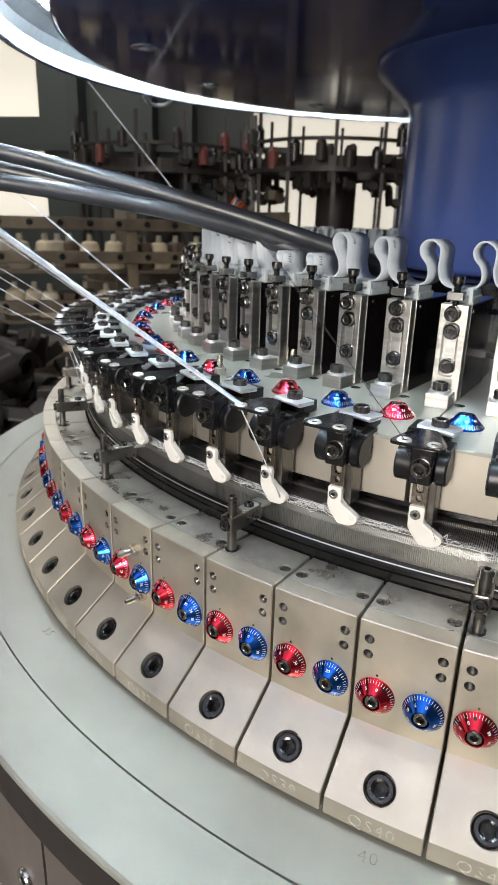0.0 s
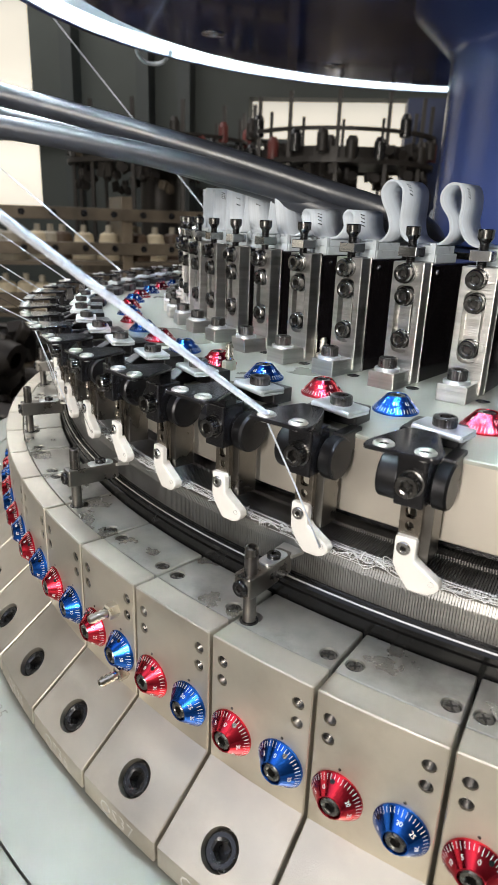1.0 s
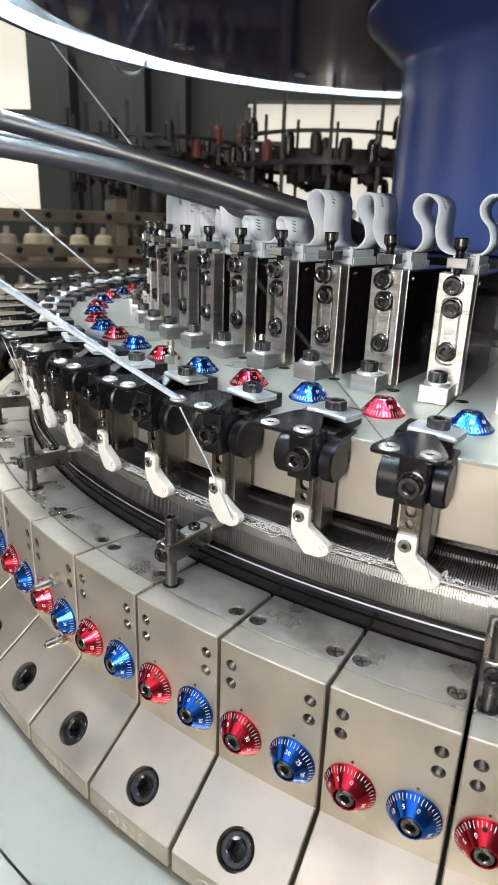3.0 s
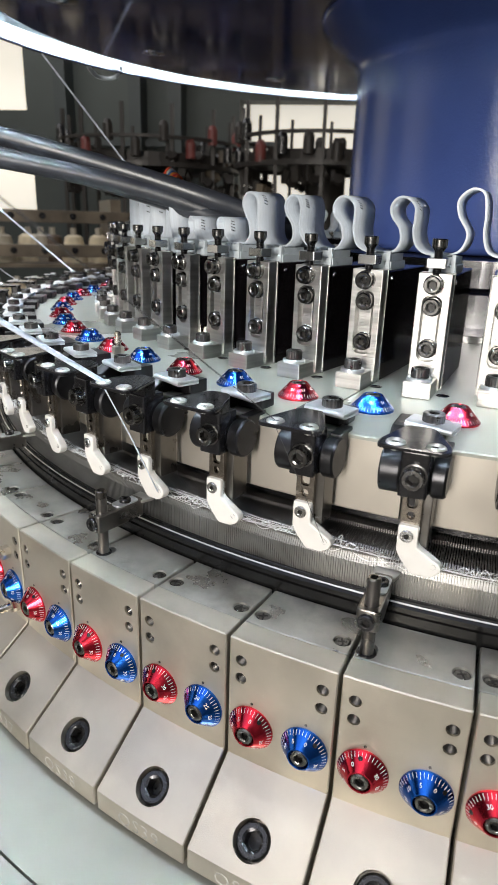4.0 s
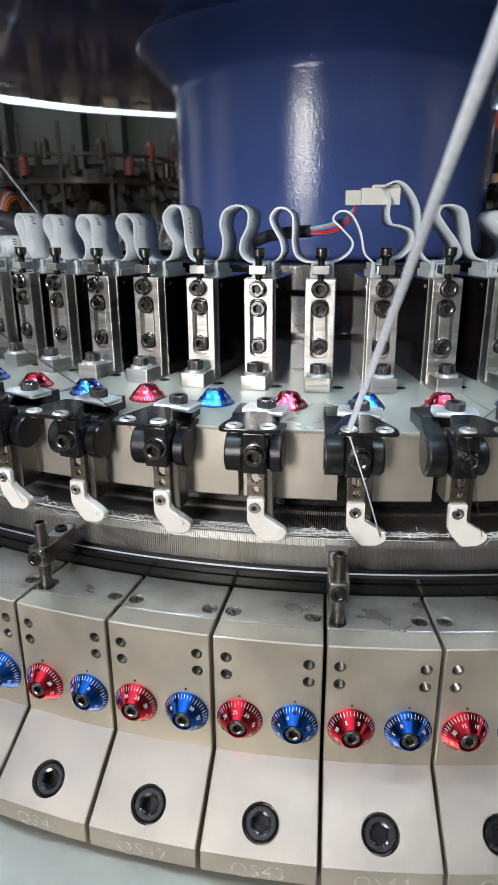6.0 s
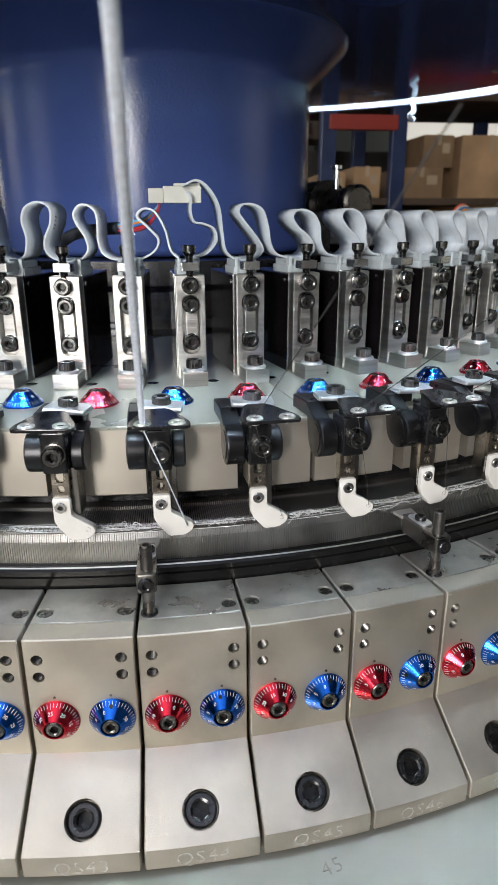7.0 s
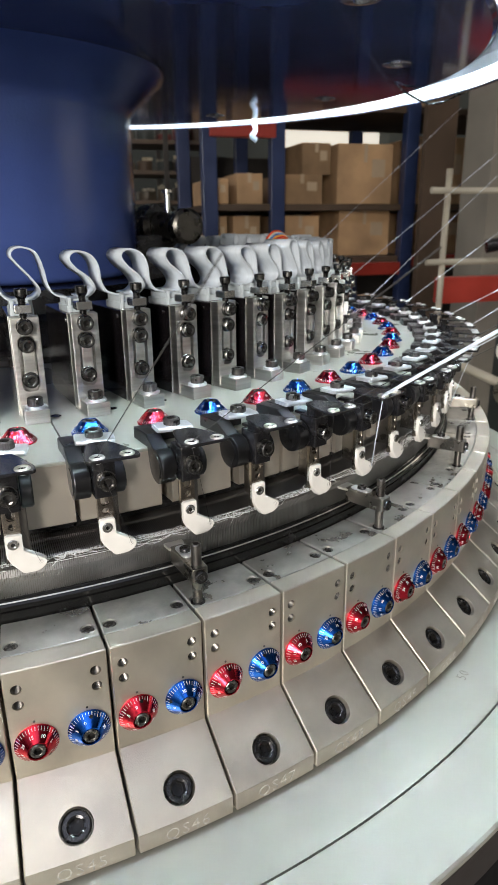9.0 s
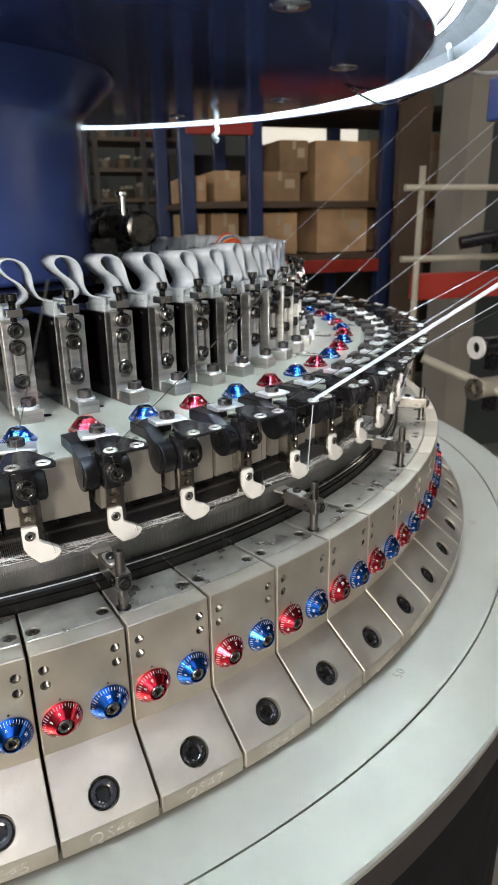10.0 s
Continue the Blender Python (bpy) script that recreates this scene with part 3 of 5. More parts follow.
with_post, plain_block = None, None
blocks = {}
for k in range(44 - 36, 44 + 36):
    if k % 3 == 2:
        src = with_post
    else:
        src = plain_block
    if src is None:
        blocks[k] = cam_block(k)
        if k % 3 == 2:
            with_post = blocks[k]
        else:
            plain_block = blocks[k]
    else:
        blocks[k] = copy_thing(src, place(k + 0.25, FACE, BED))
for k, blk in blocks.items():
    for nm in ("red_dial", "blue_dial"):
        for d in find(blk, nm):
            d.matrix_basis = d.matrix_basis @ pose(0, 0, 0, 0, 0, rng.uniform(60, 130) if rng.random() < 0.8 else rng.uniform(0, 360))
    tagged(blk, "satin nickel cam block with a red and a blue dial")
    if 26 <= k <= 62:
        b = bmesh.new()
        letters(b, "QS%d" % k, 8.2, Matrix.Translation((0, FACE - 502.03, 5.2)) @ OUT, 0.06, 0.13)
        part("engraved_code", b, ENGRAVE, blk, "scratched letters and number")


def guide_post():
    """A short rod with clamp and arm that reaches over the needle bed."""
    p = thing("guide_post", "dark steel rod with clamp block and slotted arm", "guide post", "guide posts")
    b = bmesh.new()
    lathe(b, [(0, -3), (2.35, -3), (2.35, 28.7), (2.0, 29.2), (1.4, 29.2), (1.4, 27.5), (0, 27.5)], 20)
    part("rod", b, DARK_STEEL, p)
    b = bmesh.new()
    lathe(b, [(2.4, 0.6), (3.3, 0.5), (3.4, 0.02), (2.4, 0.02)], 20)
    part("collar", b, BLACK_OXIDE, p)
    b = bmesh.new()
    prism(b, rounded([(-4, -4.6), (3.6, -4.6), (3.6, 4.8), (2.6, 21), (-4, 21)], 1.6), 11.4, 19.2, bevel=0.6)
    part("clamp_arm", b, ARM_STEEL, p, "dark steel clamp arm")
    b = bmesh.new()
    hex_bolt(b, 2.9, 1.8, 1.4, 1.4, Matrix.Translation((-0.3, -4.3, 15)) @ OUT, 20)
    part("clamp_screw", b, BLACK_OXIDE, p)
    b = bmesh.new()
    prism(b, rounded([(-3.0, 6.5), (3.0, 6.5), (3.0, 18.5), (-3.0, 18.5)], 2.8), 19.2, 19.9, bevel=0.15)
    part("slot_washer", b, ZINC, p, "bright slotted washer")
    b = bmesh.new()
    hex_bolt(b, 2.5, 1.7, 1.2, 1.2, Matrix.Translation((0.2, 12.5, 19.9)), 20)
    part("arm_bolt", b, BLACK_OXIDE, p)
    b = bmesh.new()
    prism(b, rounded([(-4.5, 19), (3.2, 19), (4.6, 25.5), (-1.0, 27.5), (-5.0, 26)], 1.0), 17.6, 18.8)
    part("guard_blade", b, STEEL, p, "thin steel guard blade")
    return p


post = guide_post()
post.matrix_basis = place(11 - 0.137, 461, TOP)
for k in range(14, 80, 3):
    copy_thing(post, place(k - 0.137, 461, TOP))


TURN_SIDE = Matrix(((0, 0, 1, 0), (1, 0, 0, 0), (0, 1, 0, 0), (0, 0, 0, 1)))   # (y, z) outline along x


STRIP_STEEL = surface("tarnished_strip_steel", (0.40, 0.36, 0.31), 0.2, 1.0, 90, 0.2, 0.08, 0.15, 900, (1, 1, 4), stain=0.3, stain_colour=(0.22, 0.18, 0.14))


def yarn_feeder():
    """Black hinged holder with eyelet plate, slotted strip and white yarn guide. Stands at r 412 on the plate."""
    f = thing("yarn_feeder", "black yarn feeder with a white ceramic guide", "yarn feeder", "ring of yarn feeders")
    side = pose(0, 0, 0, 0, 90, 0)
    arc = [(-23 + 8.0 * math.cos(a), -4.2 + 8.0 * math.sin(a)) for a in np.linspace(math.radians(80), math.radians(350), 26)]
    b = bmesh.new()
    prism(b, [(3, 2.52), (3, 8.2), (-13, 8.4)] + arc + [(-13.5, 2.52)], -12.4, -5.2, TURN_SIDE, 0.7)
    part("hinge_lobe", b, LOBE_BLACK, f)
    b = bmesh.new()
    prism(b, rounded([(-23 + 5.4 * math.cos(a), -4.0 + 6.2 * math.sin(a)) for a in np.linspace(0, 2 * math.pi, 24, False)], 0.3), -12.75, -12.35, TURN_SIDE, 0.12)
    part("lobe_pad", b, LOBE_BLACK, f)
    b = bmesh.new()
    prism(b, rounded([(-5.3, -8), (6.0, -8), (6.0, 3), (-5.3, 3)], 1.0), 2.52, 8.3, bevel=0.5)
    part("foot", b, LOBE_BLACK, f)
    b = bmesh.new()
    lathe(b, [(0, 4.9), (6.9, 4.9), (7.5, 5.5), (7.5, 9.2), (6.8, 10), (0, 10)], 36, Matrix.Translation((0, -23, -4.4)) @ side)
    box(b, 5.0, 9.4, -22, -9, -4, 4, 0.6)
    part("hinge_lobe", b, LOBE_BLACK, f)
    b = bmesh.new()
    prism(b, rounded([(-4.8, -34.0), (4.6, -34.0), (4.6, -22.5), (-4.8, -22.5)], 1.0), -9.5, 6.5, bevel=0.5)
    box(b, -4.2, 4.4, -33, -27, 6, 11.7, 0.5)
    part("arm", b, BLACK_PAINT, f)
    b = bmesh.new()
    lathe(b, [(4.3, -1), (4.3, 0.5), (3.6, 0.6)], 28, Matrix.Translation((0.2, -34.0, -1.6)) @ OUT)
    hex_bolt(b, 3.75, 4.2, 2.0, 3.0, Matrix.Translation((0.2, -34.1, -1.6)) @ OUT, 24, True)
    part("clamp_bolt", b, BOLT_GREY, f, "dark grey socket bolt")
    b = bmesh.new()
    prism(b, rounded([(-10.2, -49.8), (11.8, -49.8), (11.8, -44), (5.5, -29), (3.5, -26), (-4.5, -26), (-6.0, -29), (-10.2, -44)], 3.0), 11.7, 13.0, bevel=0.3)
    c = bmesh.new()
    for x in (-5.0, 7.0):
        lathe(c, [(0, 10), (1.6, 10), (1.6, 16), (0, 16)], 16, Matrix.Translation((x, -46.0, 0)))
    b = cut(b, c)
    part("eyelet_plate", b, BLACK_PLATE, f, "black three-cornered plate with two eyelets")
    for x in (-5.0, 7.0):
        b = bmesh.new()
        lathe(b, [(3.1, 12.95), (2.95, 13.4), (2.4, 13.8), (1.95, 13.6), (1.6, 12.9), (1.6, 10.8)], 24, Matrix.Translation((x, -46.0, 0)))
        part("eyelet", b, STEEL, f, "bright metal eyelet")
    lean = Matrix.Translation((1.0, -11.6, 0)) @ pose(0, 0, 0, -1.0, 2.0, -8)
    b = bmesh.new()
    for z in (8.75, 10.0):
        prism(b, rounded([(-8.6, -5.6), (8.8, -5.6), (8.8, 5.4), (-8.6, 5.4)], 1.2), z, z + 0.95, lean, 0.25)
    lathe(b, [(0, -8.2), (0.95, -8.2), (1.1, -8.0), (1.1, 8.2), (0.95, 8.4), (0, 8.4)], 14, lean @ Matrix.Translation((0, -5.4, 9.85)) @ pose(0, 0, 0, 0, 90, 0))
    part("clip", b, ZINC, f, "bright folded zinc clamping clip")
    b = bmesh.new()
    hex_bolt(b, 3.9, 3.3, 2.05, 2.4, Matrix.Translation((1.4, -11.4, 10.9)), 24, True)
    part("clip_bolt", b, BOLT_DARK, f, "dark socket-head bolt")
    s = bmesh.new()
    box(s, -3.5, 3.5, -29.4, -27.0, -33.5, -7, 0.3)
    c = bmesh.new()
    prism(c, rounded([(-1.9, -8), (1.9, -8), (1.9, -15), (-1.9, -15)], 1.8), -5, 60, pose(0, 0, 0, 90))
    lathe(c, [(0, -5), (1.5, -5), (1.5, 5), (0, 5)], 16, Matrix.Translation((0, -28, -17.7)) @ OUT)
    part("slotted_strip", cut(s, c), STRIP_STEEL, f, "slotted steel strip")
    b = bmesh.new()
    box(b, 0.5, 6.4, -26.8, -17, -30, -10, 0.4)
    part("back_bar", b, ARM_STEEL, f)
    b = bmesh.new()
    prism(b, rounded([(-3.5, -20.8), (3.5, -20.8), (3.5, -28.2), (11.6, -33.2), (12.4, -34.8), (11.2, -37.0), (8.4, -38.6), (2.4, -38.8), (-2.0, -33.6), (-3.5, -30.6)], 1.1),
          27.3, 31.2, pose(0, 0, 0, 90), 0.7)
    part("yarn_guide", b, CERAMIC, f, "white ceramic yarn guide")
    b = bmesh.new()
    hex_bolt(b, 2.3, 1.1, 1.0, 0.8, Matrix.Translation((-0.3, -31.1, -24.6)) @ OUT, 20)
    part("guide_screw", b, BRIGHT_STEEL, f, "small bright screw")
    b = bmesh.new()
    lathe(b, [(0.9, 0.1), (0.9, -0.6), (0, -0.6)], 12, Matrix.Translation((9.6, -31.25, -34.2)) @ OUT)
    part("guide_hole", b, BLACK_OXIDE, f)
    return f


feeder = yarn_feeder()
feeder.matrix_basis = place(8.022, 412, 97)
for k in range(9, 80):
    copy_thing(feeder, place(k + 0.022, 412, 97))


def upper_dial(mat, word):
    d = thing("top_dial", word + " anodised dial on the upper plate", "dial", "dials on the upper plate")
    c = part("cone", dial_mesh(9.0, 6.3, 4.0), mat, d)
    dial_fittings(c, 9.0, 6.3, 4.0, False)
    b = bmesh.new()
    for i, t in enumerate(("0", "5", "10", "15", "20", "25", "30")):
        mid = 9.0 - 5.0 * 0.62
        m = pose(0, 0, 0, 0, 0, 45 * i) @ Matrix.Translation((mid, 0, 0.7 + 0.62 * 5.6 + 0.06)) @ pose(0, 0, 0, 0, math.degrees(math.atan2(5.6, 5.0)), 0) @ pose(0, 0, 0, 0, 0, -90)
        letters(b, t, 2.0, m, 0.03)
    part("figure_ring", b, MARK_WHITE, c, "white figures from 0 to 30")
    return d


tops = {0: upper_dial(BLUE_ANOD, "blue"), 1: upper_dial(RED_ANOD, "red")}
used = set()
for k in range(8, 80):
    m = place(k + 0.212, 390, 99.5) @ pose(0, 0, 0, 0, 0, 196 + rng.gauss(0, 16))
    if k % 2 not in used:
        used.add(k % 2)
        tops[k % 2].matrix_basis = m
    else:
        copy_thing(tops[k % 2], m)


TOWER_STEEL = surface("milled_tower_steel", (0.53, 0.525, 0.51), 0.36, 1.0, 60, 0.2, 0.08, 0.5, 300, (0.05, 0.4, 8), stain=0.25, stain_colour=(0.27, 0.24, 0.19))


def selector():
    """Needle selector: steel upright with slot and bolts on a foot, black actuator box behind, pale plug on top. Stands at r 350."""
    s = thing("selector_unit", "steel needle selector tower with black actuator box", "selector", "ring of selectors")
    b = bmesh.new()
    box(b, -6.3, 6.3, -14.2, 9, 2.52, 9.9, 0.5)
    part("foot", b, TOWER_STEEL, s)
    b = bmesh.new()
    lathe(b, [(5.5, 9.9), (5.5, 11.1), (5.2, 11.4), (3.3, 11.4)], 28, Matrix.Translation((0, -9, 0)))
    part("washer", b, ZINC, s)
    b = bmesh.new()
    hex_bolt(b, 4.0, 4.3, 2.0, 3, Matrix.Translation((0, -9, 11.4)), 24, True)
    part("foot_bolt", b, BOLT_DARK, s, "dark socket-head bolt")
    u = bmesh.new()
    box(u, -7.3, 7.3, 0, 6.6, 4, 55.4, 0.4)
    c = bmesh.new()
    prism(c, rounded([(-4.6, 16.6), (4.2, 16.6), (4.2, 46.0), (-4.6, 46.0)], 4.3, 8), -5.2, 5, pose(0, 0, 0, 90))
    part("upright", cut(u, c), TOWER_STEEL, s, "machined steel upright with a long slot")
    b = bmesh.new()
    prism(b, rounded([(-2.5, 18.8), (2.9, 18.8), (2.9, 43.6), (-2.5, 43.6)], 2.2), -5.0, -1.0, pose(0, 0, 0, 90), 0.2)
    part("slide", b, TOWER_STEEL, s)
    for x, z, y in ((0.0, 22.6, 1.2), (0.0, 41.2, 0.5), (-0.2, 50.8, -1.6)):
        b = bmesh.new()
        lathe(b, [(4.3, -1.8), (4.3, 0.2), (4.0, 0.45), (3.5, 0.45)], 30)
        hex_bolt(b, 3.8, 3.7, 1.95, 2.8, None, 30)
        part("face_bolt", b, BOLT_GREY, s, "grey socket-head bolt", m=pose(x / 1000, y / 1000, z / 1000) @ OUT)
    b = bmesh.new()
    lathe(b, [(0, 55), (1.75, 55), (1.75, 66), (0, 66)], 16, Matrix.Translation((0, 1.2, -0.8)))
    for z in np.arange(55.6, 66, 0.8):
        lathe(b, [(1.75, z - 0.3), (2.05, z), (1.75, z + 0.3)], 16, Matrix.Translation((0, 1.2, -0.8)))
    part("adjusting_stud", b, BLACK_OXIDE, s)
    b = bmesh.new()
    lathe(b, [(1.9, 65.4), (3.2, 67.2), (3.3, 70.2), (3.0, 70.6), (1.6, 70.6), (1.6, 68.6), (0, 68.6)], 24, Matrix.Translation((0, 1.2, -0.8)))
    part("stud_head", b, BOLT_GREY, s)
    b = bmesh.new()
    box(b, -4.2, 4.2, -2.8, 5.6, 57.6, 61.8, 0.4)
    part("stud_block", b, BRIGHT_STEEL, s)
    b = bmesh.new()
    box(b, -6.8, 6.8, 7.8, 66, 2.6, 54.6, 0.6)
    part("actuator_box", b, BLACK_GLOSS, s, "glossy black actuator box")
    b = bmesh.new()
    box(b, -7.6, 7.6, 6.7, 7.7, 2.6, 55.6, 0.2)
    part("cover_plate", b, BRIGHT_STEEL, s)
    for x, z in ((-6.8, 51), (6.8, 51)):
        b = bmesh.new()
        lathe(b, [(1.1, 0), (1.0, 0.5), (0, 0.7)], 10, Matrix.Translation((x, 14, z)) @ pose(0, 0, 0, 0, 90 if x > 0 else -90, 0))
        part("box_screw", b, BRIGHT_STEEL, s)
    b = bmesh.new()
    box(b, -5.6, 6.4, 12, 33, 54.7, 58.6, 0.4)
    box(b, -5.0, 5.8, 14, 31, 58.6, 62.0, 0.4)
    box(b, -5.2, -3.4, 11, 13.2, 54.7, 63, 0.3)
    box(b, 4.2, 6.0, 11, 13.2, 54.7, 63, 0.3)
    part("plug", b, CONNECTOR, s, "pale plastic cable plug")
    return s


sel = selector()
sel.matrix_basis = place(8 - 0.424, 350, 97)
for k in range(9, 80):
    copy_thing(sel, place(k - 0.424, 350, 97))


def ribbon(shape, width=21.0):
    """A flat grey cable in a standing loop from one plug to the next."""
    rb = thing("ribbon_cable", "grey flat ribbon cable in a standing loop", "ribbon cable", "loops of ribbon cable")
    pts = spline([(x, 0, z) for x, z in shape], 8)
    b = bmesh.new()
    nrm = []
    for i, p in enumerate(pts):
        d = pts[min(i + 1, len(pts) - 1)] - pts[max(i - 1, 0)]
        nrm.append(Vector((-d.z, 0, d.x)).normalized() * 0.45)
    rows = []
    for p, q in zip(pts, nrm):
        rows.append([b.verts.new(v) for v in (p + q, p + q + Vector((0, width, 0)), p - q + Vector((0, width, 0)), p - q)])
    for a, c in zip(rows, rows[1:]):
        for i in range(4):
            f = b.faces.new((a[i], a[(i + 1) % 4], c[(i + 1) % 4], c[i]))
            f.smooth = i in (0, 2)
    b.faces.new(rows[0][::-1])
    b.faces.new(rows[-1])
    part("flat_cable", b, RIBBON, rb)
    b = bmesh.new()
    for i in range(len(pts) // 2 + 8, min(len(pts) // 2 + 15, len(pts) - 1), 2):
        d, c = (pts[i + 1] - pts[i]).normalized(), pts[i] + nrm[i].normalized() * 0.5 + Vector((0, 4.5, 0))
        b.faces.new([b.verts.new(c + v) for v in (Vector((0, 0, 0)), d * 0.7 + Vector((0, 2.6, 0)), d * 1.15 + Vector((0, 2.6, 0)), d * 0.45)])
    part("print", b, BLACK_PAINT, rb, "small dark printed bars")
    return rb


SHAPES = []
for j in range(7):          # narrow loops that lean a little to one side
    u = lambda a: rng.uniform(-a, a)
    dx, h, w = u(1.0), u(1.8), u(1.2)
    SHAPES.append([(1, 62.4), (5.6, 63.2), (8.4 + dx, 67.4), (7.4 + dx, 73.4), (3.4 + dx, 79.6 + h), (2.6 + dx, 84 + h), (5.4 + dx, 87.6 + h), (9.6 + dx, 87.8 + h), (12.8 + w, 84.4 + h),
                   (13.4 + w, 78.5), (13.2 + w, 72), (16, 66), (20.5, 63), (27, 62.4)])
SHAPES.append([(1, 62.4), (6, 62.6), (12.8, 66.5), (15, 72), (10, 78), (5, 83), (8, 86.6), (13.6, 85.4), (18.5, 77), (21, 67), (25, 62.8)])
SHAPES.append([(1, 62.4), (10, 65), (15.4, 71), (14.5, 77), (9, 79.6), (4.6, 80.5), (2.8, 85), (3.0, 92), (1.0, 95)])
SHAPES.append([(-1, 97.4), (6, 100), (12, 96.5), (17, 88), (18.6, 76), (20, 67), (24, 62.8), (28, 62.4)])
SHAPES.append([(1, 62.4), (7, 64), (11, 75), (12.6, 88), (14.0, 89.6), (15.4, 88), (17, 75), (21, 64), (27, 62.4)])
for j in range(5):          # flat-topped loops that lean far over
    dx, h = rng.uniform(-1.2, 1.2), rng.uniform(-1.6, 1.6)
    SHAPES.append([(3, 62.4), (8, 63), (10.6 + dx, 66.8), (7.6 + dx, 72.5), (1 + dx, 79.2 + h), (-2.2 + dx, 84 + h), (-0.2 + dx, 87.4 + h), (5 + dx, 87.8 + h), (10.5 + dx, 85 + h), (13.4 + dx, 78), (15.2, 70), (18.4, 64.6), (25, 62.4)])
SHAPES.append([(1, 62.4), (5.7, 65), (7.4, 73), (5.9, 81), (8.2, 87.4), (15.0, 90), (20.6, 87), (20.4, 80), (17, 73), (16.8, 67), (21, 63), (27, 62.4)])
SHAPES.append([(1, 62.4), (6.6, 65), (8.6, 72), (4.2, 79.5), (3.4, 86), (8.4, 90.4), (13.6, 88.6), (15.4, 80), (15.6, 72), (18, 65), (23, 62.6), (27, 62.4)])
SHAPES.append([(1, 62.4), (8, 63.6), (12, 68), (11, 73), (13.6, 75.6), (17.4, 74), (18.6, 68), (22, 63.6), (27, 62.4)])
masters = [ribbon(s) for s in SHAPES]
placed = set()
for k in range(8, 80):
    for j in ({44: (7,), 45: (8, 9), 42: (16,), 41: (17,), 32: (10,), 33: (10,), 34: (10,), 35: (18,), 36: (18,)}.get(k) or ((rng.randrange(11, 16),) if 46 <= k < 60 else (rng.randrange(7),))):
        m = place(k - 0.424, 334, 97)
        if j not in placed:
            placed.add(j)
            masters[j].matrix_basis = m
        else:
            copy_thing(masters[j], m)


def cable_plug():
    p = thing("cable_plug", "off-white plastic plug joining ribbon and coloured wires", "plug", m=place(44.55, 326, 190.5))
    b = bmesh.new()
    box(b, -9.5, 9.5, -3, 5, -4, 4, 0.5)
    box(b, -17, -9.6, -2, 4, -4, 3, 0.4)
    box(b, -4, 9, -2, 4, 4.1, 5.4, 0.3)
    part("housing", b, PLUG_WHITE, p)
    for i, (c, dz) in enumerate((((0.55, 0.03, 0.03), -1), ((0.05, 0.2, 0.6), 0.5), ((0.75, 0.25, 0.03), 1.5), ((0.1, 0.4, 0.7), 2.4), ((0.35, 0.04, 0.08), -2))):
        b = bmesh.new()
        tube(b, spline([(-34 - i, 18, -16 + dz * 0.4), (-26, 14, -15.5 + dz), (-18, 8, -13 + dz), (-12.5, 3, -7 + dz * 0.5), (-11.5, 1.5, -3.5)], 5), 0.75, 7)
        part("wire", b, surface("wire_%d" % i, c, 0.4, 0.0, 200, 0.1), p)
    b = bmesh.new()
    tube(b, spline([(-75, 60, -30), (-60, 40, -20), (-46, 24, -17), (-33, 17, -16)], 6), 3.2, 12)
    part("sheath", b, RUBBER, p, "black cable sheath")
    return p


PLUG_WHITE = surface("off_white_plastic", (0.62, 0.63, 0.58), 0.4, 0.0, 150, 0.06)
cable_plug()


def grease_nipple(m, n):
    g = thing("grease_nipple", "small ribbed brass hose nipple with hex base", "nipple", "hose nipples", m)
    b = bmesh.new()
    lathe(b, [(0, 0), (3.4, 0.02), (3.4, 4), (2.4, 4.5)], 6, None, False)
    part("hex_base", b, BRASS, g)
    b = bmesh.new()
    lathe(b, [(1.7, 4.4), (1.5, 6), (2.1, 6.3), (1.5, 8), (2.1, 8.3), (1.5, 10), (2.1, 10.3), (1.4, 12.2), (0.7, 12.2), (0.7, 9)], 14)
    part("stem", b, BRASS, g)
    return g


for i, (k, r, z, up) in enumerate(((36.42, 475.4, 18, 0), (36.55, 475.4, -8.5, 0), (35.58, 393, 99.52, 1), (35.9, 340, 99.52, 1))):
    grease_nipple(place(k, r, z) @ (pose(0, 0, 0) if up else OUT), i)


def wire_bundle(at, turn):
    w = thing("wire_bundle", "bundle of thin coloured wires in a loop", "wires", "coloured wires", Matrix.Translation(at) @ pose(0, 0, 0, 0, 0, turn))
    for i, c in enumerate(((0.6, 0.12, 0.03), (0.5, 0.03, 0.03), (0.7, 0.3, 0.05), (0.05, 0.15, 0.4), (0.5, 0.5, 0.45), (0.6, 0.08, 0.03))):
        b = bmesh.new()
        d = i - 2.5
        tube(b, spline([(-22 - d, d, -28), (-16, d * 1.2, -6 + d), (-6, d, 6 + d * 1.6), (6, d * 1.4, 7 + d), (15, d, -4 + d * 1.3), (20 + d, d, -26)], 5), 1.1, 7)
        part("wire", b, surface("loop_wire_%d" % i, c, 0.4, 0.0, 200, 0.1), w)


wire_bundle((-0.295, -0.052, 1.300), 75)
wire_bundle((0.255, -0.134, 1.280), 20)


# ---------------------------------------------------------------- cables and yarns
def cable(name, pts, r, mat, label, category, n=12, per=10, group=""):
    b = bmesh.new()
    tube(b, spline(pts, per), r, n)
    ob = part(name, b, mat, None, "", 1)
    return tagged(ob, label, category, group)


def sag(a, b, c, n=7):
    """Points along an even bow from a past b to c."""
    a, b, c = Vector(a), Vector(b), Vector(c)
    return [a * (1 - i / n) ** 2 + b * (2 * i / n * (1 - i / n)) + c * (i / n) ** 2 for i in range(n + 1)]


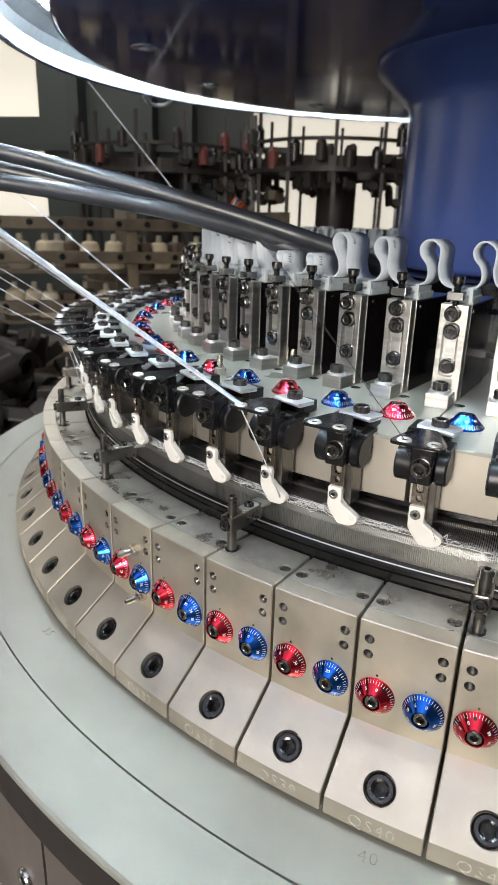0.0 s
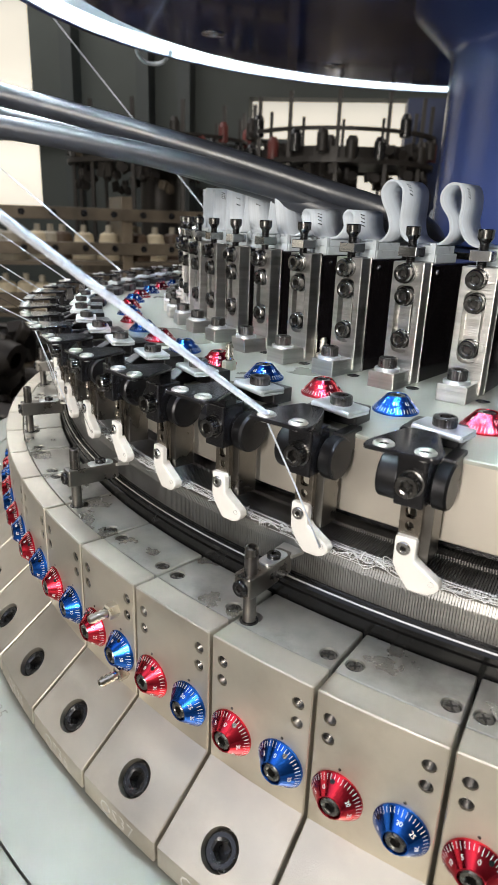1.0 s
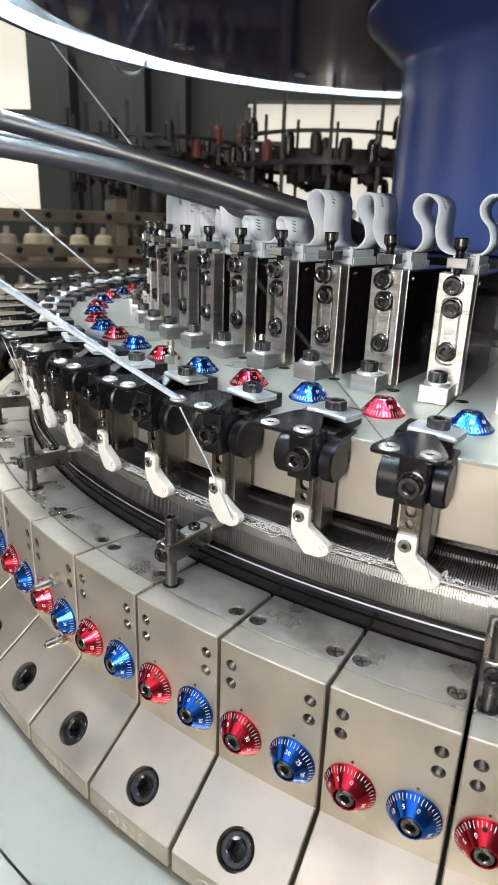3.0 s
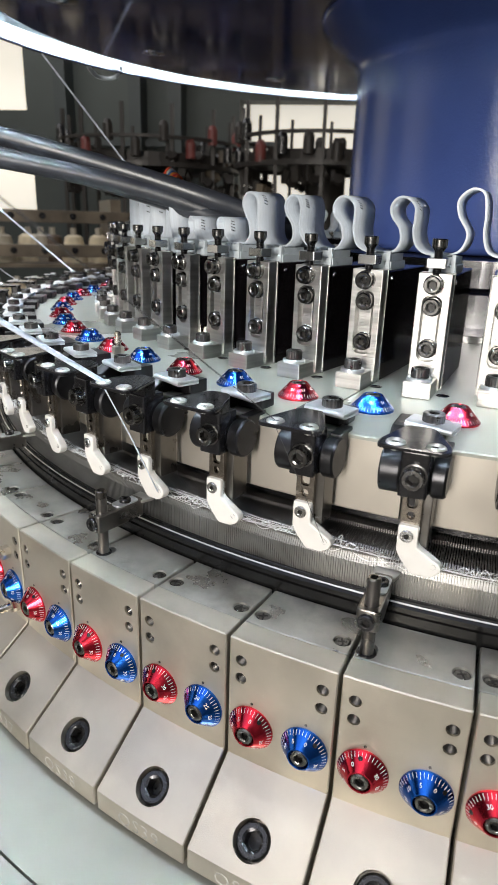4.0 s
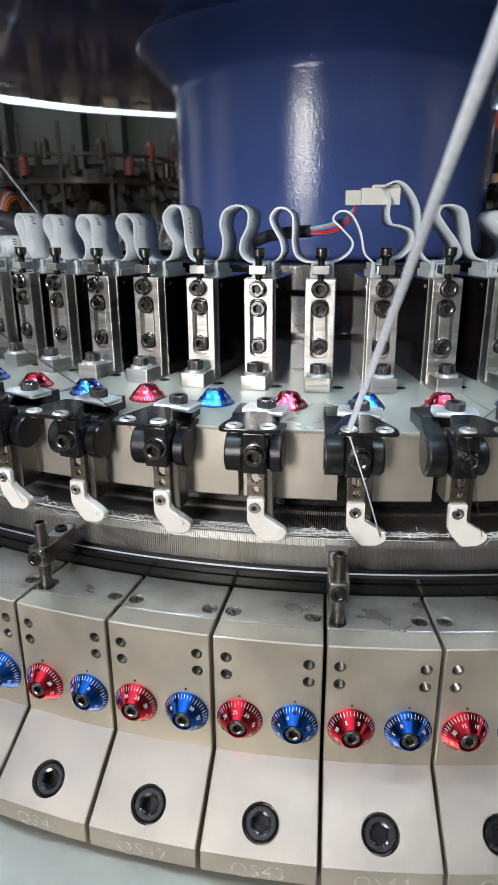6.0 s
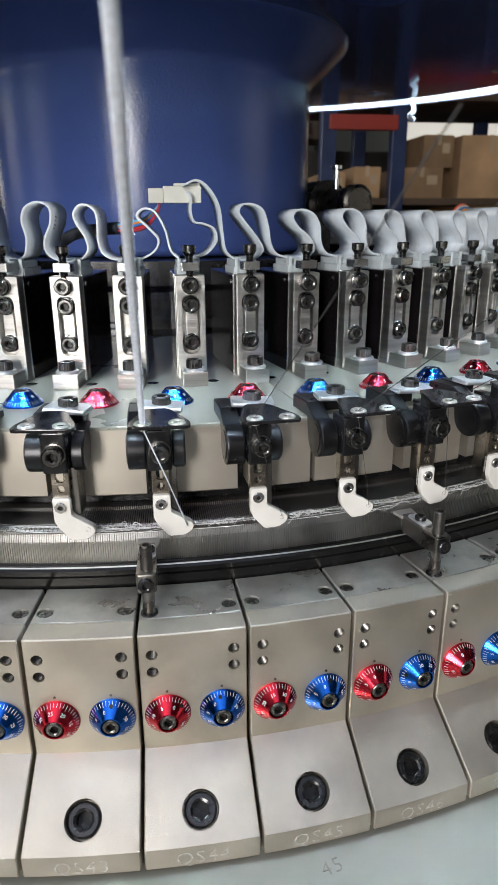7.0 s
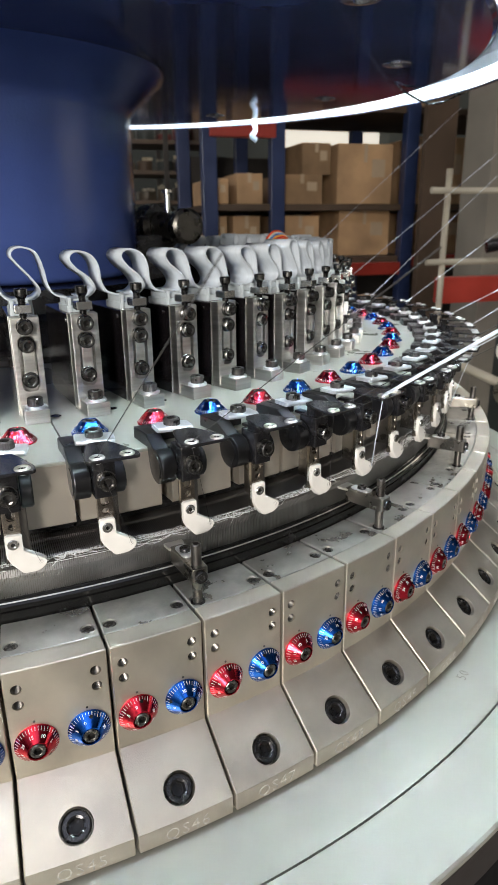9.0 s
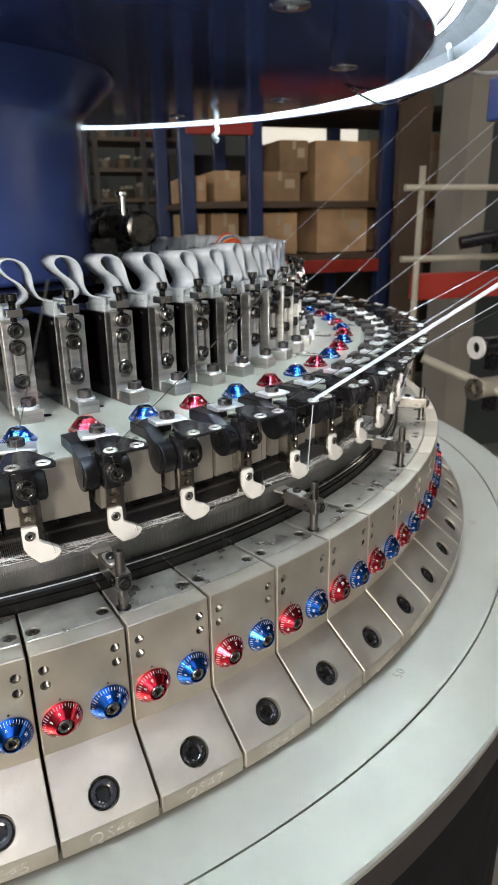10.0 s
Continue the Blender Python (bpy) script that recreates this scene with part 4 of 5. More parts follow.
for pts in (
        [(-1.35, -0.42, 1.455)] + sag((-0.7804, -0.3052, 1.3881), (-0.3579, -0.1817, 1.3296), (-0.1752, -0.226, 1.2662)) + [(-0.16, -0.17, 1.245)],
        [(-1.35, -0.36, 1.44)] + sag((-0.77, -0.270, 1.366), (-0.34, -0.170, 1.318), (-0.180, -0.228, 1.257)) + [(-0.165, -0.17, 1.240)],
        [(-1.35, -0.44, 1.39)] + sag((-0.7507, -0.324, 1.3335), (-0.2344, -0.1873, 1.3114), (-0.1862, -0.220, 1.2515)) + [(-0.17, -0.17, 1.235)]):
    cable("black_cable", pts, 0.0058, RUBBER, "thick black rubber cable hanging to the selectors", "cable", 16, group="black cables")


def ring_point(k, r, z, x=0.0):
    return place(k, r, z) @ Vector((x / 1000, 0, 0))


def yarn(k, r=0.00035, mat=None, reach=0.30, word="thin white", side=0.0, lower=True, slope=0.69, x=-5.0):
    """A yarn from outside and above to the eyelet of feeder k, and on down to the toe of its guide."""
    eye = ring_point(k + 0.022, 458.0, 110.2, x)
    out = Vector((eye.x, eye.y, 0)).normalized()
    far = eye + (out + Vector((-out.y, out.x, 0)) * side) * reach + Vector((0, 0, slope * reach))
    pts = [far, far.lerp(eye, 0.5), eye]
    if lower:
        toe = ring_point(k + 0.022, 443.9, 62.9, 9.6)
        b = bmesh.new()
        tube(b, [far, far.lerp(eye, 0.5), eye, eye - Vector((0, 0, 0.002))], r, 6)
        tube(b, [eye - Vector((0, 0, 0.002)), eye.lerp(toe, 0.5), toe], min(r * 0.6, 0.0003), 6)
    else:
        b = bmesh.new()
        tube(b, pts, r, 6)
    ob = part("yarn", b, mat or YARN, None, "", 1)
    return tagged(ob, word + " yarn running down to a feeder eyelet", "yarn", "yarns")


yarn(38, 0.0010, word="thick pale", reach=0.23, side=-0.06)
yarn(44, 0.0011, word="thick pale", reach=0.19, side=0.055)
yarn(50, 0.0010, word="thick pale", reach=0.42, side=-0.02)
yarn(24, 0.0008, word="thick pale", reach=0.6)
yarn(18, 0.0008, word="thick pale", reach=0.6)
for k in (27, 29, 30, 31, 33, 54, 57, 59, 62, 64, 66, 69):
    yarn(k, 0.00032, reach=0.55, side=rng.uniform(-0.12, 0.12), slope=rng.uniform(0.5, 0.7))
for k in (32, 34, 40, 42, 45, 46, 47, 49, 51):
    yarn(k, 0.00016, YARN_DARK, reach=0.13 if 39 < k < 49 else 0.4, word="fine dark", slope=0.62, x=-5.0)


def loose_yarns():
    """Fine white yarns laid round the needle tops, with stray loops."""
    b = bmesh.new()
    r2 = random.Random(11)
    for i in range(330):
        k0 = r2.uniform(24, 66)
        span = r2.uniform(0.4, 2.2)
        rad, z = r2.uniform(430.5, 436.2), r2.uniform(57.0, 59.2)
        wob = r2.choice((0.10, 0.2, 0.3, 0.9))
        pts = []
        n = max(5, int(span * 7))
        for j in range(n):
            rr, zz = rad + r2.gauss(0, wob * 0.7), z + abs(r2.gauss(0, wob * 0.6))
            if r2.random() < 0.06:
                rr += r2.uniform(0, 4)
                zz -= r2.uniform(0, 3)
            pts.append(ring_point(k0 + span * j / n, min(rr, 438), max(zz, 56.6)))
        tube(b, spline(pts, 3), r2.uniform(0.00008, 0.00016), 4, False)
    for k in range(30, 60):
        for i in range(r2.randrange(3, 9)):
            at, span = k + r2.uniform(-0.1, 0.75), r2.uniform(0.15, 0.45)
            pts = []
            for j in range(9):
                q = j / 8
                pts.append(ring_point(at + span * q + r2.gauss(0, 0.02), 433.5 + r2.gauss(0, 1.3), 57.6 + abs(r2.gauss(0, 1.1))))
            tube(b, spline(pts, 4), r2.uniform(0.00012, 0.00026), 5, False)
    ob = part("loose_yarn", b, YARN_BRIGHT, None, "", 1)
    tagged(ob, "fine white yarns lying round the needle tops", "yarn", kind="stuff")
    # needle hooks standing in the grooves
    b = bmesh.new()
    verts, faces = [], []
    for i in range(0, 2880):
        a = 2 * math.pi * (i + 0.5) / 2880
        base = len(verts)
        h = 58.4 if i % 2 else 57.6
        for r, z in ((434.6, 50.0), (434.2, h), (432.2, h + 0.4), (431.8, h - 1.6)):
            for s in (-0.00045, 0.00045):
                verts.append((r / 1000 * math.sin(a + s), -r / 1000 * math.cos(a + s), z / 1000))
        for q in range(3):
            faces.append((base + 2 * q, base + 2 * q + 1, base + 2 * q + 3, base + 2 * q + 2))
    b.free()
    me = bpy.data.meshes.new("needle")
    me.from_pydata(verts, [], faces)
    me.transform(Matrix.Translation((0, 0, Z0)))
    me.materials.append(BRIGHT_STEEL)
    tagged(new("needle", me), "fine steel needle hooks round the cylinder", "needles", kind="stuff")


YARN_BRIGHT = surface("white_thread", (0.78, 0.79, 0.80), 0.7, 0.0, 900, 0.15, 0.05)
loose_yarns()


def side_stub():
    s = thing("column_fitting", "polished steel round fitting beside the blue column", "fitting", m=pose(0.188, 0.0, 1.296))
    b = bmesh.new()
    lathe(b, [(0, -30), (15, -30), (15, 10), (17.5, 11), (17.5, 22), (14, 24), (0, 24)], 32, pose(0, 0, 0, 90, 0, 20))
    part("barrel", b, ARM_STEEL, s)
    b = bmesh.new()
    lathe(b, [(0, -60), (24, -60), (24, -31), (0, -31)], 32, pose(0, 0, 0, 90, 0, 20))
    part("flange", b, BLACK_PAINT, s)
    b = bmesh.new()
    lathe(b, [(3, 10), (3, 28), (6, 29), (6, 32), (0, 32)], 14, Matrix.Translation((-8, 8, 4)))
    part("oil_cap", b, BRIGHT_STEEL, s)
    b = bmesh.new()
    box(b, -70, -20, -25, 30, -190, -8, 1)
    part("bracket", b, BLACK_PAINT, s)
    return s


side_stub()
cable("lamp_wire", [(-0.453, 0.177, 1.443), (-0.464, 0.198, 1.437), (-0.465, 0.232, 1.433), (-0.447, 0.239, 1.434), (-0.426, 0.208, 1.441)], 0.0022, CONNECTOR, "pale wire loop hanging from the lit rim", "wire")
cable("lamp_wire", [(0.383, -0.075, 1.4325), (0.400, -0.055, 1.427), (0.435, -0.018, 1.425), (0.480, 0.010, 1.422), (0.502, -0.018, 1.430), (0.496, -0.115, 1.441)], 0.0011, BLACK_PAINT, "thin black wire hanging under the disc", "wire")
cable("lamp_wire", [(0.462, -0.133, 1.447), (0.482, -0.112, 1.439), (0.524, -0.088, 1.437), (0.557, -0.078, 1.440), (0.66, -0.06, 1.452)], 0.0022, ZINC, "grey wire leaving the lit rim", "wire")
cable("cable_tie", [(0.360, 0.310, 1.447), (0.356, 0.290, 1.438), (0.354, 0.277, 1.425), (0.348, 0.275, 1.418), (0.354, 0.271, 1.412)], 0.0035, CONNECTOR, "crumpled clear plastic tie hanging from the rim", "tie")

# ---------------------------------------------------------------- the hall
WALL = surface("dark_green_wall", (0.045, 0.053, 0.048), 0.7, 0.0, 0.8, 0.3, 0.05, 0.1, 40)
# For the unseen south wall, made pale to bounce light onto the machine.
BOUNCE_WALL = surface("off_white_bounce_wall", (0.55, 0.54, 0.50), 0.7, 0.0, 0.8, 0.15, 0.05, 0.1, 40)
FLOOR = surface("oily_concrete_floor", (0.17, 0.16, 0.145), 0.5, 0.0, 1.2, 0.25, 0.1, 0.1, 60)
# Roof is out of view; its grey was lightened to add bounce light.
ROOF = surface("grey_bounce_roof", (0.30, 0.30, 0.29), 0.7, 0.3, 0.8, 0.2)
X0, X1, Y0, Y1, H = -6.0, 7.0, -4.2, 6.2, 4.6


def slab(name, x0, x1, y0, y1, z0, z1, mat, kind="structure", label="", category="", group="", bevel=0.0):
    b = bmesh.new()
    box(b, x0, x1, y0, y1, z0, z1, bevel)
    ob = part(name, b, mat, None, "", 1)
    return tagged(ob, label, category, group, kind)


slab("floor", X0 - 0.3, X1 + 0.3, Y0 - 0.3, Y1 + 0.3, -0.2, 0, FLOOR, label="dark oil-stained concrete workshop floor", category="floor")
roof = bmesh.new()
box(roof, X0 - 0.3, X1 + 0.3, Y0 - 0.3, Y1 + 0.3, H, H + 0.2)
gap = bmesh.new()
box(gap, -5.0, 1.4, -3.9, -0.7, H - 0.2, H + 0.5)
box(gap, -5.2, -1.6, 2.6, 5.6, H - 0.2, H + 0.5)
# Added opening for the north-east skylight, which is never in view.
box(gap, 1.6, 5.2, 2.6, 5.6, H - 0.2, H + 0.5)
tagged(part("ceiling", cut(roof, gap), ROOF, None, "", 1), "grey sheet roof with three skylight openings, the north-east one added for light", "ceiling", "", "structure")


def wall_with_windows(name, length, windows, m, mat=None, word="dark green"):
    """A wall along x from 0 to length, with openings (x0, x1, z0, z1)."""
    body = bmesh.new()
    box(body, 0, length, 0, 0.25, 0, H)
    c = bmesh.new()
    for x0, x1, z0, z1 in windows:
        box(c, x0, x1, -0.2, 0.6, z0, z1)
    w = part(name, cut(body, c) if windows else body, mat or WALL, None, "", 1, m)
    if not windows:
        c.free()
    tagged(w, word + (" painted workshop wall with steel windows" if windows else " painted workshop wall"), "wall", "", "structure")
    for x0, x1, z0, z1 in windows:
        b = bmesh.new()
        for x in np.linspace(x0, x1, max(2, round((x1 - x0) / 0.23) + 1)):
            box(b, x - 0.022, x + 0.022, 0.08, 0.16, z0, z1)
        for z in np.linspace(z0, z1, max(2, round((z1 - z0) / 0.36) + 1)):
            box(b, x0, x1, 0.085, 0.155, z - 0.02, z + 0.02)
        part("window_frame", b, BLACK_PAINT, w)


SKYGLOW = glow("bright_hazy_daylight", (1.0, 0.93, 0.80), 0.42)
wall_with_windows("wall_north", X1 - X0, [(0.9, 2.53, 1.2, 1.95), (0.9, 2.50, 2.25, 3.3), (4.7, 6.35, 1.25, 2.35), (8.3, 9.6, 1.95, 2.35)], pose(X0, Y1, 0))
wall_with_windows("wall_west", Y1 - Y0, [(2.2, 4.4, 0.9, 3.4), (6.0, 8.0, 0.9, 3.4)], pose(X0, Y0, 0, 0, 0, 90))
wall_with_windows("wall_east", Y1 - Y0, [(6.9, 9.9, 1.0, 3.2)], pose(X1, Y1, 0, 0, 0, -90))
# South wall is out of view; its off-white acts as a reflector.
wall_with_windows("wall_south", X1 - X0, [(7.55, 9.35, 1.1, 3.05)], pose(X1, Y0, 0, 0, 0, 180), BOUNCE_WALL, "off-white")
for nm, x0, x1, y0, y1 in (("backdrop_north", X0 - 1, X1 + 1, Y1 + 1.0, Y1 + 1.05), ("backdrop_west", X0 - 1.05, X0 - 1.0, Y0 - 1, Y1 + 1), ("backdrop_south", X0 - 1, X1 + 1, Y0 - 1.05, Y0 - 1.0), ("backdrop_east", X1 + 1.0, X1 + 1.05, Y0 - 1, Y1 + 1)):
    slab(nm, x0, x1, y0, y1, -1, H + 1, SKYGLOW, "structure", "bright hazy daylight outside the windows", "backdrop")
area_lamp("window_light", look((-1.45, -4.15, 2.08), (-1.35, 0, 1.98)), 0.75, 1.85, 118, (1.0, 0.93, 0.84))
area_lamp("skylight", look((-3.4, 4.1, H - 0.02), (-3.2, 3.9, 0)), 3.5, 2.9, 62, (1.0, 0.94, 0.86))
# Added north-east lamp, unseen, to brighten the right plates and the cartons.
area_lamp("skylight", look((3.4, 4.1, H - 0.02), (3.2, 3.9, 0)), 3.5, 2.9, 48, (1.0, 0.85, 0.66))
area_lamp("skylight", look((-1.8, -2.3, H - 0.02), (-1.8, -2.29, 0)), 6.3, 3.0, 20, (1.0, 0.95, 0.89))

# ---------------------------------------------------------------- things in the hall behind
CARTON = surface("brown_cardboard", (0.44, 0.28, 0.15), 0.8, 0.0, 4, 0.35, 0.05, 0.1, 80, per_object=0.35)
RACK_BLUE = surface("blue_rack_paint", (0.02, 0.035, 0.10), 0.4, 0.0, 8, 0.2)
RACK_RED = surface("red_beam_paint", (0.32, 0.030, 0.018), 0.5, 0.0, 6, 0.2)
PALE_TUBE = surface("pale_painted_tube", (0.36, 0.33, 0.26), 0.5, 0.0, 10, 0.2)
BROWN_BOARD = surface("brown_board", (0.08, 0.052, 0.033), 0.6, 0.0, 5, 0.25)
PILLAR = surface("pale_concrete", (0.24, 0.22, 0.185), 0.8, 0.0, 3, 0.2)
GREY_PANEL = surface("grey_green_panel", (0.035, 0.043, 0.042), 0.6, 0.0, 3, 0.2)
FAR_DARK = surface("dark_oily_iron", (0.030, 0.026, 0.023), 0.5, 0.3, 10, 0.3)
TAPE = surface("carton_label", (0.50, 0.38, 0.25), 0.7, 0.0, 8, 0.1)
OLD_MACHINE = surface("brown_grey_machine", (0.13, 0.105, 0.075), 0.5, 0.3, 6, 0.6)
LIGHT_CLOTH = surface("pale_cone_yarn", (0.66, 0.58, 0.42), 0.8, 0.0, 20, 0.2)


def carton(x0, x1, y0, y1, z0, z1):
    c = thing("carton", "closed brown cardboard carton on the rack", "carton", "cartons on the rack", pose((x0 + x1) / 2, (y0 + y1) / 2, z0, 0, 0, rng.uniform(-3, 3)))
    w, d, h = x1 - x0, y1 - y0, z1 - z0
    b = bmesh.new()
    box(b, -w / 2, w / 2, -d / 2, d / 2, 0, h, 0.006)
    part("box", b, CARTON, c, "", 1)
    b = bmesh.new()
    box(b, w * 0.12, w * 0.36, -d / 2 - 0.003, -d / 2 - 0.0005, h * 0.45, h * 0.75)
    part("paper_label", b, TAPE, c, "", 1)
    b = bmesh.new()
    box(b, -0.012, 0.012, -d / 2 - 0.002, d / 2, h * 0.7, h + 0.002)
    part("packing_tape", b, TAPE, c, "", 1)


rack = thing("storage_rack", "blue steel storage rack with red beams", "rack", m=pose(0, 0, 0))
for x in (0.97, 1.40, 2.31, 3.4):
    for y in (3.35, 4.2):
        b = bmesh.new()
        box(b, x - 0.045, x + 0.045, y, y + 0.07, 0, 2.6, 0.005)
        part("upright", b, RACK_BLUE, rack, "", 1)
for z in (1.11, 1.44, 2.02):
    b = bmesh.new()
    box(b, 0.98, 3.4, 3.38, 4.25, z - 0.05, z - 0.012)
    part("shelf_board", b, BROWN_BOARD, rack, "", 1)
for x0, x1, z in ((0.97, 1.38, 1.80), (1.42, 2.26, 0.98), (2.36, 3.4, 1.02)):
    b = bmesh.new()
    box(b, x0, x1, 3.33, 3.39, z, z + 0.08, 0.004)
    part("beam", b, RACK_RED, rack, "orange-red beam", 1)
for x0, x1, z0, z1 in ((1.86, 2.25, 1.43, 1.80), (1.87, 2.25, 1.10, 1.39), (1.47, 1.75, 1.43, 1.61), (1.46, 1.72, 1.10, 1.36), (1.16, 1.33, 1.43, 1.61), (1.14, 1.32, 1.10, 1.36), (0.98, 1.12, 1.43, 1.58),
                       (0.99, 1.11, 1.10, 1.36), (2.40, 2.80, 1.43, 1.85), (2.42, 2.85, 1.10, 1.38), (2.34, 2.62, 2.01, 2.3), (1.60, 1.80, 1.61, 1.80)):
    carton(x0, x1, 3.45 + rng.uniform(0, 0.06), 4.0, z0 + 0.001, z1)

# Added dark sheet: hides the lit wall, darkens gaps between the cartons.
slab("rack_back", 1.02, 3.36, 4.30, 4.33, 0.0, 1.78, FAR_DARK, "", "dark sheet added behind the storage rack to darken its gaps", "panel")
slab("wooden_board", 1.98, 2.16, 2.62, 2.66, 0.0, 2.1, BROWN_BOARD, "", "brown wooden board leaning upright", "board")
slab("column_pillar", 2.17, 2.31, 2.30, 2.55, 0.0, H, PILLAR, "structure", "pale concrete pillar", "pillar")
slab("wall_panel", 2.36, 3.6, 2.40, 2.46, 0.0, 2.6, GREY_PANEL, "structure", "grey-green partition panel", "panel")

creel = thing("yarn_creel", "pale tube yarn creel frame with a red base rail", "creel", m=pose(0, 0, 0))
for pts in ([(1.47, 1.55, 0.0), (1.47, 1.55, 1.49)], [(1.40, 1.55, 1.415), (2.6, 1.50, 1.415)], [(1.40, 1.55, 1.16), (2.6, 1.50, 1.16)], [(2.5, 1.5, 0), (2.5, 1.5, 1.6)],
            [(1.00, 0.72, 0.965), (1.35, 0.42, 0.79)], [(1.42, 0.60, 0.0), (1.42, 0.60, 1.20)]):
    b = bmesh.new()
    tube(b, pts, 0.012, 10)
    part("tube", b, PALE_TUBE, creel, "", 1)
for x0, x1, y0, z in ((1.485, 2.6, 1.62, 1.0),):
    b = bmesh.new()
    box(b, x0, x1, y0 - 0.055, y0, z, z + 0.10, 0.005)
    part("base_rail", b, RACK_RED, creel, "red base rail", 1)
for x, y, z, mat in ((1.15, 0.64, 1.0, BLACK_PAINT), (1.14, 0.62, 0.90, PALE_TUBE), (1.75, 1.45, 1.24, BLACK_PAINT), (2.0, 1.45, 1.25, BLACK_PAINT)):
    lie = pose(0, 0, 0, 0, -90, 8) if x < 1.5 else pose(0, 0, 0, 80, 0, 70)
    f = thing("yarn_storage_feeder", "small round yarn storage feeder on the creel", "feeder", "storage feeders", pose(x, y, z))
    b = bmesh.new()
    lathe(b, [(0, -0.14), (0.025, -0.14), (0.025, 0.04), (0.02, 0.05), (0, 0.05)], 20, lie)
    part("drum", b, mat, f, "", 1)
    b = bmesh.new()
    lathe(b, [(0.014, 0.051), (0.028, 0.052), (0.028, 0.060), (0.014, 0.060)], 20, lie)
    part("rim_ring", b, BRASS if mat is PALE_TUBE else CERAMIC, f, "", 1)
    b = bmesh.new()
    box(b, -0.012, 0.012, -0.012, 0.012, -0.06, -0.02)
    part("holder", b, BLACK_PAINT, f, "", 1)


def small_bracket():
    s = thing("blue_sensor_box", "blue painted box with a black spring under the rim", "sensor box", m=pose(0.622, -0.02, 1.43))
    b = bmesh.new()
    box(b, -0.012, 0.045, -0.02, 0.03, -0.022, 0.024, 0.003)
    part("housing", b, BLUE_PAINT, s, "", 1)
    b = bmesh.new()
    for i in range(6):
        lathe(b, [(0.006, -0.0015), (0.009, 0), (0.006, 0.0015)], 14, Matrix.Translation((-0.012 + 0.004 * i, -0.01, 0.041)) @ pose(0, 0, 0, 0, 90, 0))
    part("spring", b, BLACK_OXIDE, s, "", 1)
    b = bmesh.new()
    box(b, 0.045, 0.06, -0.005, 0.015, -0.02, 0.14)
    part("hanger", b, BLACK_OXIDE, s, "", 1)


small_bracket()


OLD_RED = surface("faded_red_paint", (0.14, 0.03, 0.025), 0.5, 0.0, 10, 0.3)



def far_machine(x, y, s):
    """Another circular knitting machine with its creel, far behind."""
    m = thing("distant_knitting_machine", "brown-grey knitting machine standing further back", "knitting machine", "distant machines", pose(x, y, 0))
    for r0, r1, z0, z1, mat, nm in ((0.28, 0.62, 0.0, 0.82, OLD_MACHINE, "stand"), (0.30, 0.58, 0.82, 0.98, OLD_MACHINE, "bed"), (0.2, 0.44, 0.98, 1.10, STEEL, "cylinder"), (0.05, 0.14, 1.10, 1.62, FAR_DARK, "column"), (0.1, 0.55, 1.62, 1.70, FAR_DARK, "disc")):
        b = bmesh.new()
        ring_solid(b, [(r0 * s, z0), (r1 * s, z0), (r1 * s, z1), (r0 * s, z1)], 48)
        part(nm, b, mat, m, "", 1)
    for i in range(22):
        a = 2 * math.pi * i / 22
        b = bmesh.new()
        lathe(b, [(0, 0), (0.035, 0), (0.035, 0.10), (0.02, 0.13), (0, 0.13)], 10)
        part("feeder_unit", b, rng.choice((FAR_DARK, BLACK_PAINT, FAR_DARK, OLD_RED, FAR_DARK, BLACK_PAINT)), m, "", 1, pose(0.62 * s * math.cos(a), 0.62 * s * math.sin(a), rng.choice((1.62, 1.66, 1.76))))
    for i in range(40):
        a = 2 * math.pi * (i + rng.uniform(-0.3, 0.3)) / 40
        b = bmesh.new()
        w = rng.uniform(0.012, 0.03)
        box(b, -w, w, -0.03, 0.03, 0, rng.uniform(0.05, 0.13), 0.006)
        lathe(b, [(0, 0.02), (0.034, 0.02), (0.034, 0.05), (0, 0.05)], 10, Matrix.Translation((0.03, 0, 0)) @ pose(0, 0, 0, 70))
        part("yarn_wheel", b, rng.choice((FAR_DARK, FAR_DARK, OLD_MACHINE)), m, "", 1, pose(0.57 * s * math.cos(a), 0.57 * s * math.sin(a), rng.choice((1.43, 1.50, 1.54, 1.66)), rng.uniform(-20, 20), 0, rng.uniform(0, 90)))
    for i in range(12):
        a = 2 * math.pi * i / 12
        b = bmesh.new()
        box(b, -0.012, 0.012, -0.012, 0.012, 1.0, 2.0)
        part("post", b, FAR_DARK, m, "", 1, pose(0.60 * s * math.cos(a), 0.60 * s * math.sin(a), 0))
    b = bmesh.new()
    ring_solid(b, [(0.60 * s, 1.60), (0.64 * s, 1.60), (0.64 * s, 1.63), (0.60 * s, 1.63)], 48)
    part("feeder_ring", b, FAR_DARK, m, "", 1)
    b = bmesh.new()
    ring_solid(b, [(0.60 * s, 1.78), (0.64 * s, 1.78), (0.64 * s, 1.80), (0.60 * s, 1.80)], 48)
    part("feeder_ring", b, FAR_DARK, m, "", 1)


far_machine(-0.35, 4.3, 1.0)
far_machine(-1.75, 4.7, 1.1)


